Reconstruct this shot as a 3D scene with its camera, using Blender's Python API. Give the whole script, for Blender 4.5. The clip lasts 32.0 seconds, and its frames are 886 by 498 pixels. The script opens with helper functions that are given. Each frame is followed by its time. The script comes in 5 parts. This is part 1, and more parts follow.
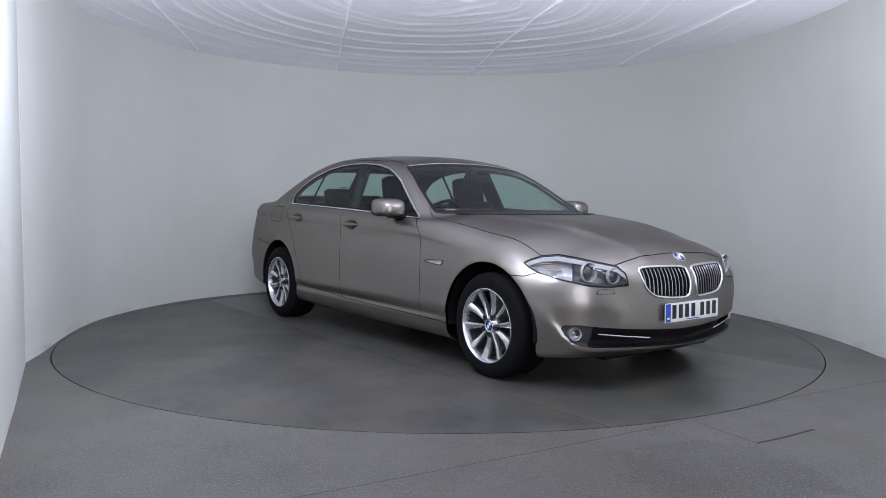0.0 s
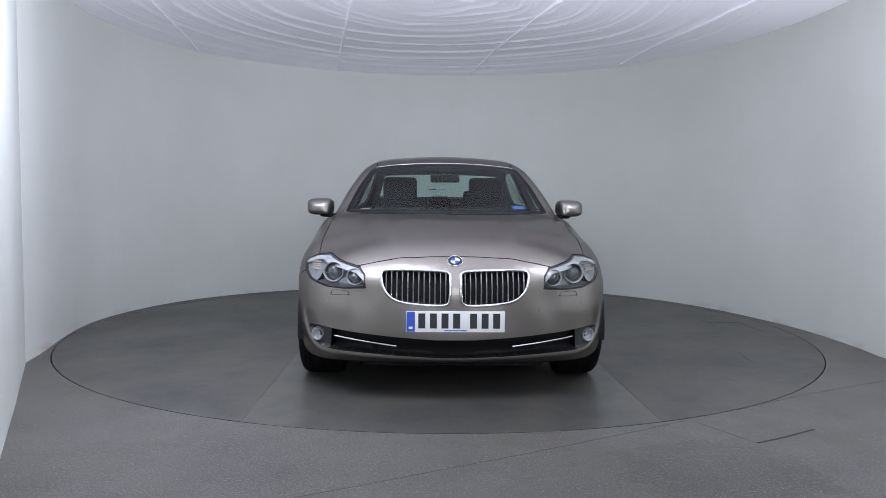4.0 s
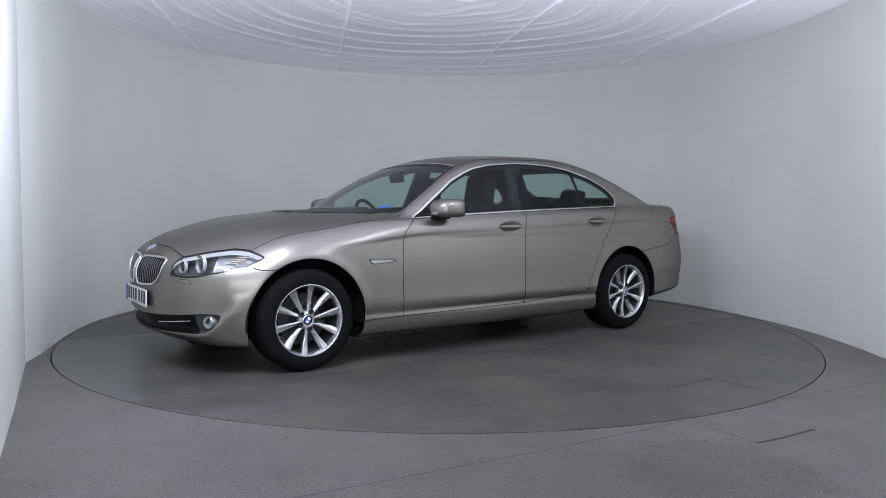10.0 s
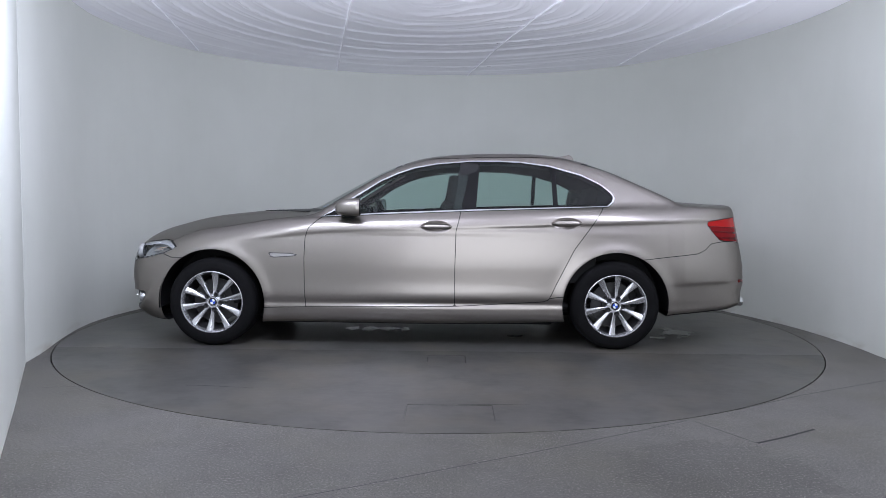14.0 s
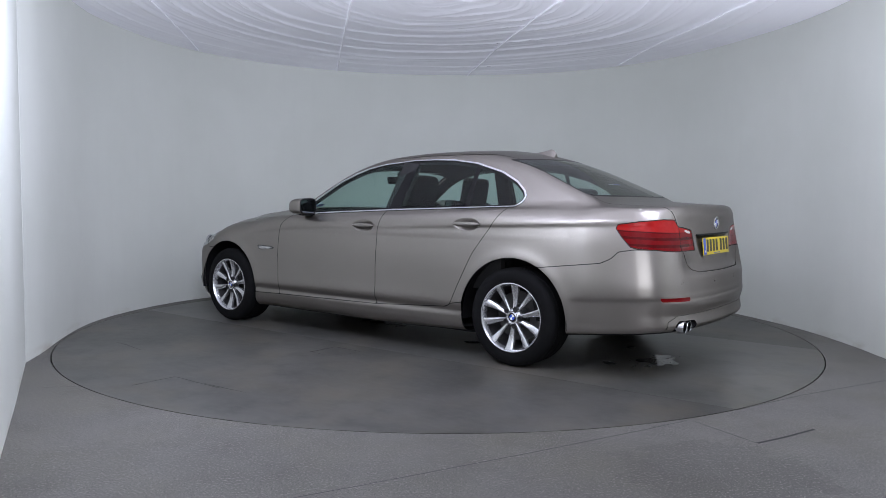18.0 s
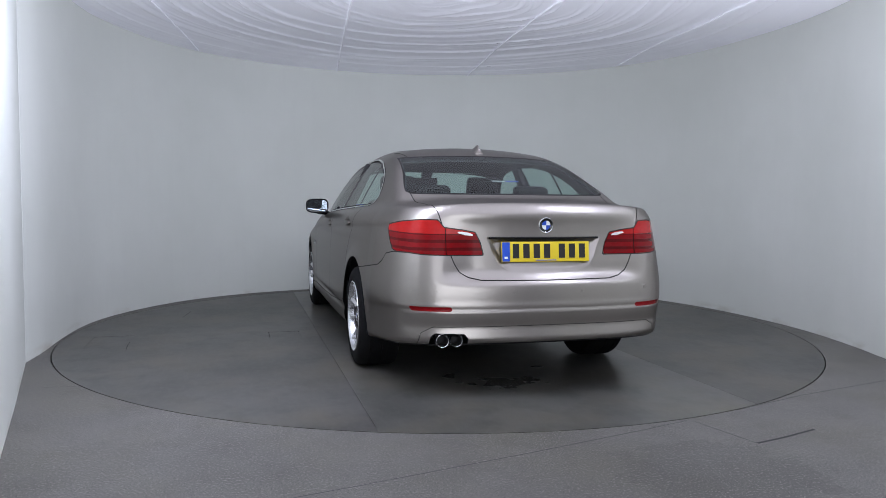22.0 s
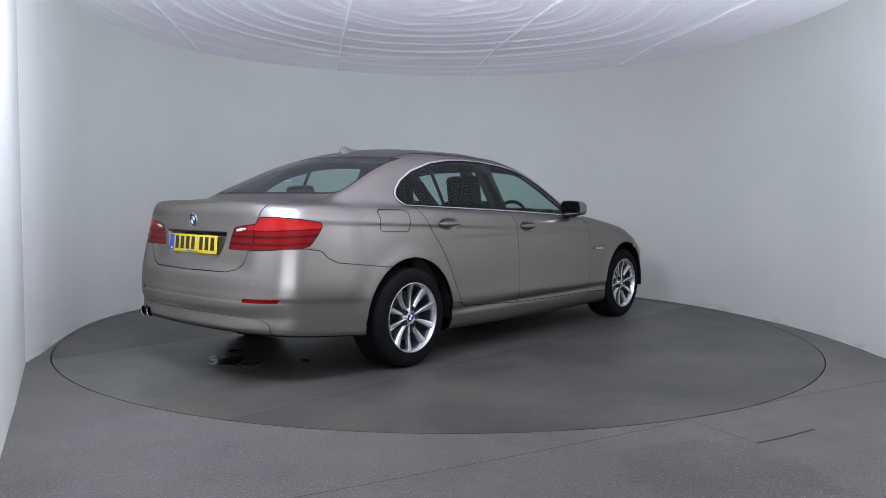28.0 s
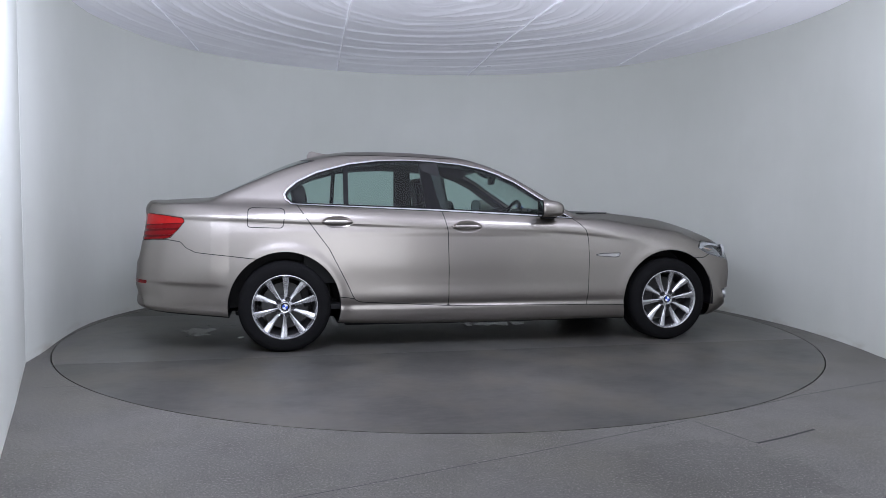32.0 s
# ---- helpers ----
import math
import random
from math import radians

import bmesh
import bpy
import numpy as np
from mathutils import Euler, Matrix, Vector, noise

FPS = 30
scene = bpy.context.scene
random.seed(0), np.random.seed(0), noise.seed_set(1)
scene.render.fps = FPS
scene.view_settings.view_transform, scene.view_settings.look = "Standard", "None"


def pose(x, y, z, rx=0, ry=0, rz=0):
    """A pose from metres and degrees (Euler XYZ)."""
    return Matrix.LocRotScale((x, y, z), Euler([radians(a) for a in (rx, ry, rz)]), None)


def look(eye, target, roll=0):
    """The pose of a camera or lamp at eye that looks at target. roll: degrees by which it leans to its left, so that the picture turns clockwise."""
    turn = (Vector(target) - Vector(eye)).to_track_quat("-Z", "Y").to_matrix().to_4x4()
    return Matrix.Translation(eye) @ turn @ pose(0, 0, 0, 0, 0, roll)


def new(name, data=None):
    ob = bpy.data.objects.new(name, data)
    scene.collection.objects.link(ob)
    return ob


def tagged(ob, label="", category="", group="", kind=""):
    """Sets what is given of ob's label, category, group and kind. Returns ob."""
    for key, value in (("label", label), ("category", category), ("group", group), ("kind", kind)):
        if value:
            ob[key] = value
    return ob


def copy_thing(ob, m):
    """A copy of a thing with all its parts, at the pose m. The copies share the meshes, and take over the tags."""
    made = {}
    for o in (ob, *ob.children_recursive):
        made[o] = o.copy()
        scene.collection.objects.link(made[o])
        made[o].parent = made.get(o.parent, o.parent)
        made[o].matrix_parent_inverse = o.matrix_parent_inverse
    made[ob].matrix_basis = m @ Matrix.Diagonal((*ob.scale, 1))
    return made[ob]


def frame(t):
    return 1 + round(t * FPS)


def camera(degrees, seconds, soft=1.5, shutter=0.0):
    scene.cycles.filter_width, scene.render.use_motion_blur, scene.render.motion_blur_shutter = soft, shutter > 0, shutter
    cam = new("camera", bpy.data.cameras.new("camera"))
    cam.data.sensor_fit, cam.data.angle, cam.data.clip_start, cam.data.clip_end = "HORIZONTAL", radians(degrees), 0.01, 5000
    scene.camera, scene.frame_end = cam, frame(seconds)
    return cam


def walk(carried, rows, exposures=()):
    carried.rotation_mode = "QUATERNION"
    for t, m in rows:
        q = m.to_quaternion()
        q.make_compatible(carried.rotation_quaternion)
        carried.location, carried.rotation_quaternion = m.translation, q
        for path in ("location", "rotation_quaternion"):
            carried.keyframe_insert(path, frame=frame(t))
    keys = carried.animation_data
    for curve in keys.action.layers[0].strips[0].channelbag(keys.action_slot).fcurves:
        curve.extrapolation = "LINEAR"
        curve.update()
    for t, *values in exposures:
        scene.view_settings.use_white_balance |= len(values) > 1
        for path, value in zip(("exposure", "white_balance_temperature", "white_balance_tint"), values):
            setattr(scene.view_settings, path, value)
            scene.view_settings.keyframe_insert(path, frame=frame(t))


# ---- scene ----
# ---------------------------------------------------------------- camera
cam = camera(61.48, 32.0, soft=0.85)
EYE = (0.0, -6.365, 1.072)
AIM = (EYE[0] + 10 * math.sin(radians(0.235)), EYE[1] + 10 * math.cos(radians(0.235)), EYE[2] - 10 * math.tan(radians(3.57)))
walk(cam, [(0, look(EYE, AIM, 0.502)), (32, look(EYE, AIM, 0.502))], exposures=[(0, 0.0), (32, 0.0)])

# ---------------------------------------------------------------- light
world = bpy.data.worlds.new("world")
scene.world = world
world.use_nodes = True
world.node_tree.nodes["Background"].inputs[0].default_value = (0.75, 0.8, 0.9, 1)
world.node_tree.nodes["Background"].inputs[1].default_value = 0.02


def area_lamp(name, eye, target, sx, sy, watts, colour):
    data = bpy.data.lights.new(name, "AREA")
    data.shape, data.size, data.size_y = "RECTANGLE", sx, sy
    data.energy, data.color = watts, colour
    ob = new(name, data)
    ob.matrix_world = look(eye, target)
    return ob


# Unseen lamps added under the ceiling, over the entrance, to brighten the side walls
area_lamp("unseen_wall_washer", (-0.9, -3.3, 2.5), (-2.6, -1.2, 1.5), 1.4, 0.4, 80, (0.75, 0.79, 1.0))
area_lamp("unseen_wall_washer", (1.9, -2.9, 2.5), (3.15, -1.3, 1.5), 1.4, 0.4, 36, (0.76, 0.79, 1.0))

# Fill lamp added behind the camera, out of view, to brighten the car's sides
area_lamp("front_fill", (0.75, -7.62, 1.2), (0.75, 0.0, 1.2), 3.1, 2.1, 62, (0.86, 0.9, 1.0))

# ---------------------------------------------------------------- materials


def nodes_of(name):
    m = bpy.data.materials.new(name)
    m.use_nodes = True
    nt = m.node_tree
    return m, nt, nt.nodes["Principled BSDF"], nt.nodes["Material Output"]


def mapped(nt, scale=(1, 1, 1), kind="Object"):
    tc, mp = nt.nodes.new("ShaderNodeTexCoord"), nt.nodes.new("ShaderNodeMapping")
    mp.inputs["Scale"].default_value = scale
    nt.links.new(tc.outputs[kind], mp.inputs["Vector"])
    return mp.outputs["Vector"]


def noise_node(nt, vec, scale, detail=4, rough=0.55):
    n = nt.nodes.new("ShaderNodeTexNoise")
    n.inputs["Scale"].default_value, n.inputs["Detail"].default_value = scale, detail
    n.inputs["Roughness"].default_value = rough
    nt.links.new(vec, n.inputs["Vector"])
    return n.outputs["Fac"]


def ramp(nt, fac, stops):
    r = nt.nodes.new("ShaderNodeValToRGB")
    els = r.color_ramp.elements
    while len(els) < len(stops):
        els.new(0.5)
    for e, (p, c) in zip(els, stops):
        e.position, e.color = p, (c, c, c, 1) if isinstance(c, (int, float)) else (*c, 1)
    nt.links.new(fac, r.inputs["Fac"])
    return r.outputs["Color"]


def mix(nt, a, b, fac, mode="MIX"):
    m = nt.nodes.new("ShaderNodeMix")
    m.data_type, m.blend_type = "RGBA", mode
    if isinstance(fac, (int, float)):
        m.inputs[0].default_value = fac
    else:
        nt.links.new(fac, m.inputs[0])
    for sock, v in ((m.inputs[6], a), (m.inputs[7], b)):
        if isinstance(v, tuple):
            sock.default_value = (*v, 1)
        else:
            nt.links.new(v, sock)
    return m.outputs[2]


def bump(nt, bsdf, height, strength, dist=0.01):
    b = nt.nodes.new("ShaderNodeBump")
    b.inputs["Strength"].default_value, b.inputs["Distance"].default_value = strength, dist
    nt.links.new(height, b.inputs["Height"])
    nt.links.new(b.outputs["Normal"], bsdf.inputs["Normal"])


def plain(name, col, rough=0.5, metal=0.0, coat=0.0, vary=0.12, scale=8.0, relief=0.0, spec=0.5):
    """A material with a slight variation of tone at two scales."""
    m, nt, b, _ = nodes_of(name)
    vec = mapped(nt)
    big, fine = noise_node(nt, vec, scale, 5), noise_node(nt, vec, scale * 14, 3)
    dark = tuple(c * (1 - vary) for c in col)
    light = tuple(min(1, c * (1 + vary)) for c in col)
    tone = mix(nt, dark, light, ramp(nt, big, [(0.3, 0.0), (0.7, 1.0)]))
    nt.links.new(mix(nt, tone, tuple(c * (1 - vary) for c in col), ramp(nt, fine, [(0.45, 0.0), (0.75, 0.5)])), b.inputs["Base Color"])
    b.inputs["Roughness"].default_value, b.inputs["Metallic"].default_value = rough, metal
    b.inputs["Coat Weight"].default_value, b.inputs["Coat Roughness"].default_value = coat, 0.06
    b.inputs["Specular IOR Level"].default_value = spec
    if relief:
        bump(nt, b, fine, relief, 0.002)
    return m


def wall_paint():
    m, nt, b, _ = nodes_of("wall_paint")
    vec = mapped(nt)
    cloud = noise_node(nt, vec, 0.8, 5)
    streak = noise_node(nt, mapped(nt, (6, 6, 0.5)), 1.6, 4)
    grain = noise_node(nt, vec, 60, 3)
    tone = mix(nt, (0.660, 0.680, 0.622), (0.727, 0.745, 0.690), ramp(nt, cloud, [(0.3, 0.0), (0.7, 1.0)]))
    tone = mix(nt, tone, (0.630, 0.644, 0.592), ramp(nt, streak, [(0.5, 0.0), (0.8, 0.16)]))
    # scuffs and dust where the wall meets the floor
    sep, low = nt.nodes.new("ShaderNodeSeparateXYZ"), nt.nodes.new("ShaderNodeMapRange")
    nt.links.new(vec, sep.inputs[0])
    for k, v in (("From Min", 0.0), ("From Max", 0.07), ("To Min", 1.0), ("To Max", 0.0)):
        low.inputs[k].default_value = v
    nt.links.new(sep.outputs["Z"], low.inputs["Value"])
    patch = ramp(nt, noise_node(nt, mapped(nt, (1, 1, 3)), 2.2, 6), [(0.5, 0.0), (0.68, 0.75)])
    both = nt.nodes.new("ShaderNodeMath")
    both.operation = "MULTIPLY"
    nt.links.new(low.outputs["Result"], both.inputs[0])
    nt.links.new(patch, both.inputs[1])
    tone = mix(nt, tone, (0.42, 0.39, 0.31), both.outputs["Value"])
    nt.links.new(tone, b.inputs["Base Color"])
    b.inputs["Roughness"].default_value = 0.6
    bump(nt, b, grain, 0.15, 0.002)
    return m


def concrete(name, lo, hi, rough_lo, rough_hi, speck):
    m, nt, b, _ = nodes_of(name)
    vec = mapped(nt)
    cloud, mid, fine = noise_node(nt, vec, 0.9, 6, 0.6), noise_node(nt, vec, 3 if speck > 0.2 else 5, 6 if speck > 0.2 else 2, 0.6), noise_node(nt, vec, 95, 3, 0.7)
    tone = mix(nt, lo, hi, ramp(nt, cloud, [(0.3, 0.0), (0.7, 1.0)]))
    tone = mix(nt, tone, tuple(c * 0.8 for c in lo), ramp(nt, mid, [(0.46, 0.0), (0.72, 0.35 if speck > 0.2 else 0.7)]))
    if speck > 0.2:
        grit = noise_node(nt, vec, 170, 2, 0.6)
        # brownish traffic film, and a dark oil stain beside the joint
        film = noise_node(nt, vec, 1.3, 5, 0.6)
        tone = mix(nt, tone, (hi[0] * 0.80, hi[1] * 0.78, hi[2] * 0.64), ramp(nt, film, [(0.45, 0.0), (0.68, 0.6)]))
        far, spot = nt.nodes.new("ShaderNodeVectorMath"), nt.nodes.new("ShaderNodeMath")
        far.operation, spot.operation = "DISTANCE", "MULTIPLY_ADD"
        far.inputs[1].default_value = (1.15, -3.44, 0.0)
        nt.links.new(vec, far.inputs[0])
        nt.links.new(noise_node(nt, vec, 11, 6, 0.7), spot.inputs[0])
        spot.inputs[1].default_value = -0.75
        nt.links.new(far.outputs["Value"], spot.inputs[2])
        tone = mix(nt, tone, tuple(c * 0.6 for c in lo), ramp(nt, spot.outputs["Value"], [(0.0, 0.38), (0.03, 0.0)]))
        tone = mix(nt, tone, tuple(c * 1.75 for c in hi), ramp(nt, fine, [(0.54, 0.0), (0.64, speck)]))
        tone = mix(nt, tone, tuple(c * 0.4 for c in lo), ramp(nt, grit, [(0.36, speck), (0.46, 0.0)]))
    else:
        brown = noise_node(nt, vec, 1.7, 3, 0.55)
        tone = mix(nt, tone, (hi[0] * 0.95, hi[1] * 0.86, hi[2] * 0.70), ramp(nt, brown, [(0.46, 0.0), (0.66, 0.6)]))
        scuff = noise_node(nt, mapped(nt, (1.0, 2.0, 1.0)), 14, 3, 0.6)
        tone = mix(nt, tone, tuple(c * 1.15 for c in hi), ramp(nt, scuff, [(0.45, 0.0), (0.8, 0.35)]))
    nt.links.new(tone, b.inputs["Base Color"])
    b.inputs["Roughness"].default_value = rough_hi
    b.inputs["Specular IOR Level"].default_value = 0.5 if speck > 0.2 else 0.32
    if speck <= 0.2:
        return m
    rr = nt.nodes.new("ShaderNodeMapRange")
    rr.inputs["To Min"].default_value, rr.inputs["To Max"].default_value = rough_lo, rough_hi
    nt.links.new(mid, rr.inputs["Value"])
    nt.links.new(rr.outputs["Result"], b.inputs["Roughness"])
    bump(nt, b, fine, 0.24, 0.002)
    return m


def fabric():
    """White stretched cloth; its own glow stands in for lamps behind it."""
    m, nt, b, out = nodes_of("glowing_canopy_cloth")
    weave = noise_node(nt, mapped(nt), 3.0, 4)
    tone = mix(nt, (0.76, 0.77, 0.81), (0.84, 0.85, 0.88), weave)
    nt.links.new(tone, b.inputs["Base Color"])
    b.inputs["Roughness"].default_value = 0.9
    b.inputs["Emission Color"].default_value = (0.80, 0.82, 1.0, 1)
    # the glow fades with distance from a point near the camera
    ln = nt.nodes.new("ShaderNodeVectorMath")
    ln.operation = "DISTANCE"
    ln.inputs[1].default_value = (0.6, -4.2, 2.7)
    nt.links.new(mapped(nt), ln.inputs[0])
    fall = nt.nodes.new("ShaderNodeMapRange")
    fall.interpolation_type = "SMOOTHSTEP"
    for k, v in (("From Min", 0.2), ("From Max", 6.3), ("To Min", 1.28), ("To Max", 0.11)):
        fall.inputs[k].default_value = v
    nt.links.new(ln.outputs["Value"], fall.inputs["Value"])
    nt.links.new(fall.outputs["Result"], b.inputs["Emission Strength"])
    return m


def glass(name, tint, gloss=1.0):
    m, nt, b, out = nodes_of(name)
    nt.nodes.remove(b)
    tr, gl, mx = nt.nodes.new("ShaderNodeBsdfTransparent"), nt.nodes.new("ShaderNodeBsdfGlossy"), nt.nodes.new("ShaderNodeMixShader")
    lw, pw, sc = nt.nodes.new("ShaderNodeLayerWeight"), nt.nodes.new("ShaderNodeMath"), nt.nodes.new("ShaderNodeMath")
    lw.inputs["Blend"].default_value = 0.5
    pw.operation, sc.operation = "POWER", "MULTIPLY_ADD"
    pw.inputs[1].default_value, sc.inputs[1].default_value, sc.inputs[2].default_value = 5.0, 0.75 * gloss, 0.032 * gloss
    nt.links.new(lw.outputs["Facing"], pw.inputs[0])
    nt.links.new(pw.outputs["Value"], sc.inputs[0])
    tr.inputs["Color"].default_value = (*tint, 1)
    gl.inputs["Roughness"].default_value = 0.02
    nt.links.new(sc.outputs["Value"], mx.inputs[0])
    nt.links.new(tr.outputs["BSDF"], mx.inputs[1])
    nt.links.new(gl.outputs["BSDF"], mx.inputs[2])
    nt.links.new(mx.outputs["Shader"], out.inputs["Surface"])
    return m


def car_paint():
    m, nt, b, _ = nodes_of("champagne_paint")
    vec = mapped(nt)
    flake, cloud = noise_node(nt, vec, 900, 2), noise_node(nt, vec, 2.5, 4)
    tone = mix(nt, (0.320, 0.295, 0.271), (0.380, 0.352, 0.325), flake)
    tone = mix(nt, tone, (0.310, 0.286, 0.264), ramp(nt, cloud, [(0.4, 0.0), (0.8, 0.3)]))
    nt.links.new(tone, b.inputs["Base Color"])
    b.inputs["Metallic"].default_value, b.inputs["Roughness"].default_value = 0.92, 0.29
    b.inputs["Specular Tint"].default_value = (0.22, 0.21, 0.20, 1)
    b.inputs["Coat Weight"].default_value, b.inputs["Coat Roughness"].default_value = 0.42, 0.04
    return m


M_WALL, M_CLOTH, M_PAINT = wall_paint(), fabric(), car_paint()
M_FLOOR = concrete("floor_concrete", (0.084, 0.080, 0.073), (0.130, 0.126, 0.113), 0.5, 0.75, 1.0)
M_TABLE = concrete("turntable_screed", (0.042, 0.041, 0.038), (0.104, 0.102, 0.094), 0.24, 0.42, 0.15)
# tones of the unseen walls, set to steer reflections in the car's paint
M_UNSEEN_PALE = plain("pale_unseen_wall", (0.70, 0.70, 0.705), 0.7)
M_UNSEEN_GREY = plain("grey_unseen_wall", (0.30, 0.30, 0.31), 0.7)
M_GAP = plain("dark_gap", (0.012, 0.012, 0.012), 0.7)
M_TYRE = plain("tyre_rubber", (0.0060, 0.0060, 0.0065), 0.85, relief=0.3, scale=20, spec=0.12)
M_ALLOY = plain("silver_alloy", (0.64, 0.645, 0.66), 0.27, 0.85, coat=0.4, vary=0.04)
M_CHROME = plain("chrome", (0.82, 0.83, 0.85), 0.1, 1.0, vary=0.02)
M_BLACK = plain("black_plastic", (0.010, 0.010, 0.011), 0.5, relief=0.1, scale=30, spec=0.2)
M_GLOSS = plain("gloss_black_trim", (0.012, 0.012, 0.013), 0.12, coat=0.5)
M_LINING = plain("dark_cabin_lining", (0.012, 0.012, 0.013), 0.75, scale=14)
M_LEATHER = plain("black_leather", (0.008, 0.008, 0.009), 0.6, scale=12, relief=0.0, spec=0.15)
M_GREYLINER = plain("grey_headlining", (0.04, 0.04, 0.04), 0.9)
M_GLASS = glass("tinted_glass", (0.69, 0.83, 0.79), 1.25)
M_LENS = glass("clear_lens", (0.9, 0.92, 0.93))
M_RED = plain("red_lamp_lens", (0.36, 0.006, 0.006), 0.16, coat=0.15, vary=0.10, scale=30, spec=0.25)
M_REDBAR = plain("deep_red_light_bar", (0.17, 0.003, 0.005), 0.2, coat=0.04, vary=0.12, scale=30, spec=0.15)
M_REDDARK = plain("dark_red_lamp_band", (0.085, 0.002, 0.003), 0.2, coat=0.04, spec=0.15)
M_WHITELENS = plain("white_lamp_lens", (0.75, 0.72, 0.7), 0.15, coat=1.0)
M_WHITE = plain("white_plate", (0.78, 0.79, 0.78), 0.35, vary=0.03)
M_YELLOW = plain("yellow_plate", (0.72, 0.55, 0.02), 0.35, vary=0.03)
M_BLUE = plain("blue_panel", (0.02, 0.08, 0.5), 0.3)
M_INK = plain("black_ink", (0.01, 0.01, 0.011), 0.4)
M_STEEL = plain("dull_steel", (0.07, 0.07, 0.07), 0.5, 0.8)
M_STEELBRIGHT = plain("bright_reflector", (0.50, 0.51, 0.52), 0.32, 0.8)

# ---------------------------------------------------------------- mesh helpers


def part(name, bm, mat, parent=None, label="", smooth=True):
    """Links a bmesh as one mesh object under a thing or a part."""
    me = bpy.data.meshes.new(name)
    bm.normal_update()
    bm.to_mesh(me)
    bm.free()
    if smooth:
        me.shade_smooth()
        me.set_sharp_from_angle(angle=radians(38))
    me.materials.append(mat)
    ob = new(name, me)
    if parent:
        ob.parent = parent
    return tagged(ob, label)


def box_bm(sx, sy, sz, m=None, bevel=0.0, seg=2):
    bm = bmesh.new()
    bmesh.ops.create_cube(bm, size=1)
    for v in bm.verts:
        v.co = Vector((v.co.x * sx, v.co.y * sy, v.co.z * sz))
    if bevel:
        bmesh.ops.bevel(bm, geom=list(bm.edges), offset=bevel, segments=seg, affect="EDGES", profile=0.6)
    if m:
        bm.transform(m)
    return bm


def lathe_bm(profile, seg=64, m=None, closed=False):
    """Turns a profile of (radius, height) about z."""
    bm = bmesh.new()
    rings = []
    for r, h in profile:
        rings.append([bm.verts.new((r * math.cos(2 * math.pi * i / seg), r * math.sin(2 * math.pi * i / seg), h)) for i in range(seg)])
    pairs = list(zip(rings, rings[1:])) + ([(rings[-1], rings[0])] if closed else [])
    for a, b in pairs:
        for i in range(seg):
            bm.faces.new((a[i], a[(i + 1) % seg], b[(i + 1) % seg], b[i]))
    if m:
        bm.transform(m)
    bmesh.ops.recalc_face_normals(bm, faces=bm.faces)
    return bm


def join_bm(*bms):
    out = bms[0]
    for b in bms[1:]:
        tmp = bpy.data.meshes.new("tmp")
        b.to_mesh(tmp)
        out.from_mesh(tmp)
        bpy.data.meshes.remove(tmp)
        b.free()
    return out


def tube_bm(points, radius, seg=8):
    """A round bar along points."""
    bm = bmesh.new()
    pts = [Vector(p) for p in points]
    rings = []
    for i, p in enumerate(pts):
        d = (pts[min(i + 1, len(pts) - 1)] - pts[max(i - 1, 0)]).normalized()
        a = d.cross(Vector((0, 0, 1)) if abs(d.z) < 0.9 else Vector((1, 0, 0))).normalized()
        b = d.cross(a)
        rings.append([bm.verts.new(p + radius * (math.cos(2 * math.pi * k / seg) * a + math.sin(2 * math.pi * k / seg) * b)) for k in range(seg)])
    for r0, r1 in zip(rings, rings[1:]):
        for k in range(seg):
            bm.faces.new((r0[k], r0[(k + 1) % seg], r1[(k + 1) % seg], r1[k]))
    bm.faces.new(rings[0][::-1])
    bm.faces.new(rings[-1])
    bmesh.ops.recalc_face_normals(bm, faces=bm.faces)
    return bm


class Curve:
    """A natural cubic spline through (x, y) knots, straight beyond its ends."""

    def __init__(self, *knots):
        k = np.array(sorted(knots), float)
        self.x, self.y = k[:, 0], k[:, 1]
        n, h = len(k), np.diff(k[:, 0])
        a, r = np.eye(n), np.zeros(n)
        for i in range(1, n - 1):
            a[i, i - 1:i + 2] = h[i - 1], 2 * (h[i - 1] + h[i]), h[i]
            r[i] = 6 * ((self.y[i + 1] - self.y[i]) / h[i] - (self.y[i] - self.y[i - 1]) / h[i - 1])
        self.m = np.linalg.solve(a, r)

    def __call__(self, q):
        q = np.asarray(q, float)
        x, y, m = self.x, self.y, self.m
        c = np.clip(q, x[0], x[-1])
        i = np.clip(np.searchsorted(x, c) - 1, 0, len(x) - 2)
        h, a = x[i + 1] - x[i], c - x[i]
        b = x[i + 1] - c
        v = (m[i] * b ** 3 + m[i + 1] * a ** 3) / (6 * h) + (y[i] / h - m[i] * h / 6) * b + (y[i + 1] / h - m[i + 1] * h / 6) * a
        s0 = (y[1] - y[0]) / (x[1] - x[0]) - (x[1] - x[0]) * (2 * m[0] + m[1]) / 6
        s1 = (y[-1] - y[-2]) / (x[-1] - x[-2]) + (x[-1] - x[-2]) * (m[-2] + 2 * m[-1]) / 6
        return v + np.where(q < x[0], (q - x[0]) * s0, 0) + np.where(q > x[-1], (q - x[-1]) * s1, 0)

# ---------------------------------------------------------------- the booth
R_TABLE = 2.958
WALL_R = Curve((-21, 3.36), (-9.4, 3.217), (-2, 3.158), (5, 3.115), (12, 3.085), (28, 3.10), (45, 3.15), (90, 3.12), (135, 3.15), (152, 3.135), (160, 3.10), (168, 3.07), (178, 3.035), (190, 2.985), (198, 2.99), (204, 3.027), (209.3, 3.107))
Z_EDGE = 2.67


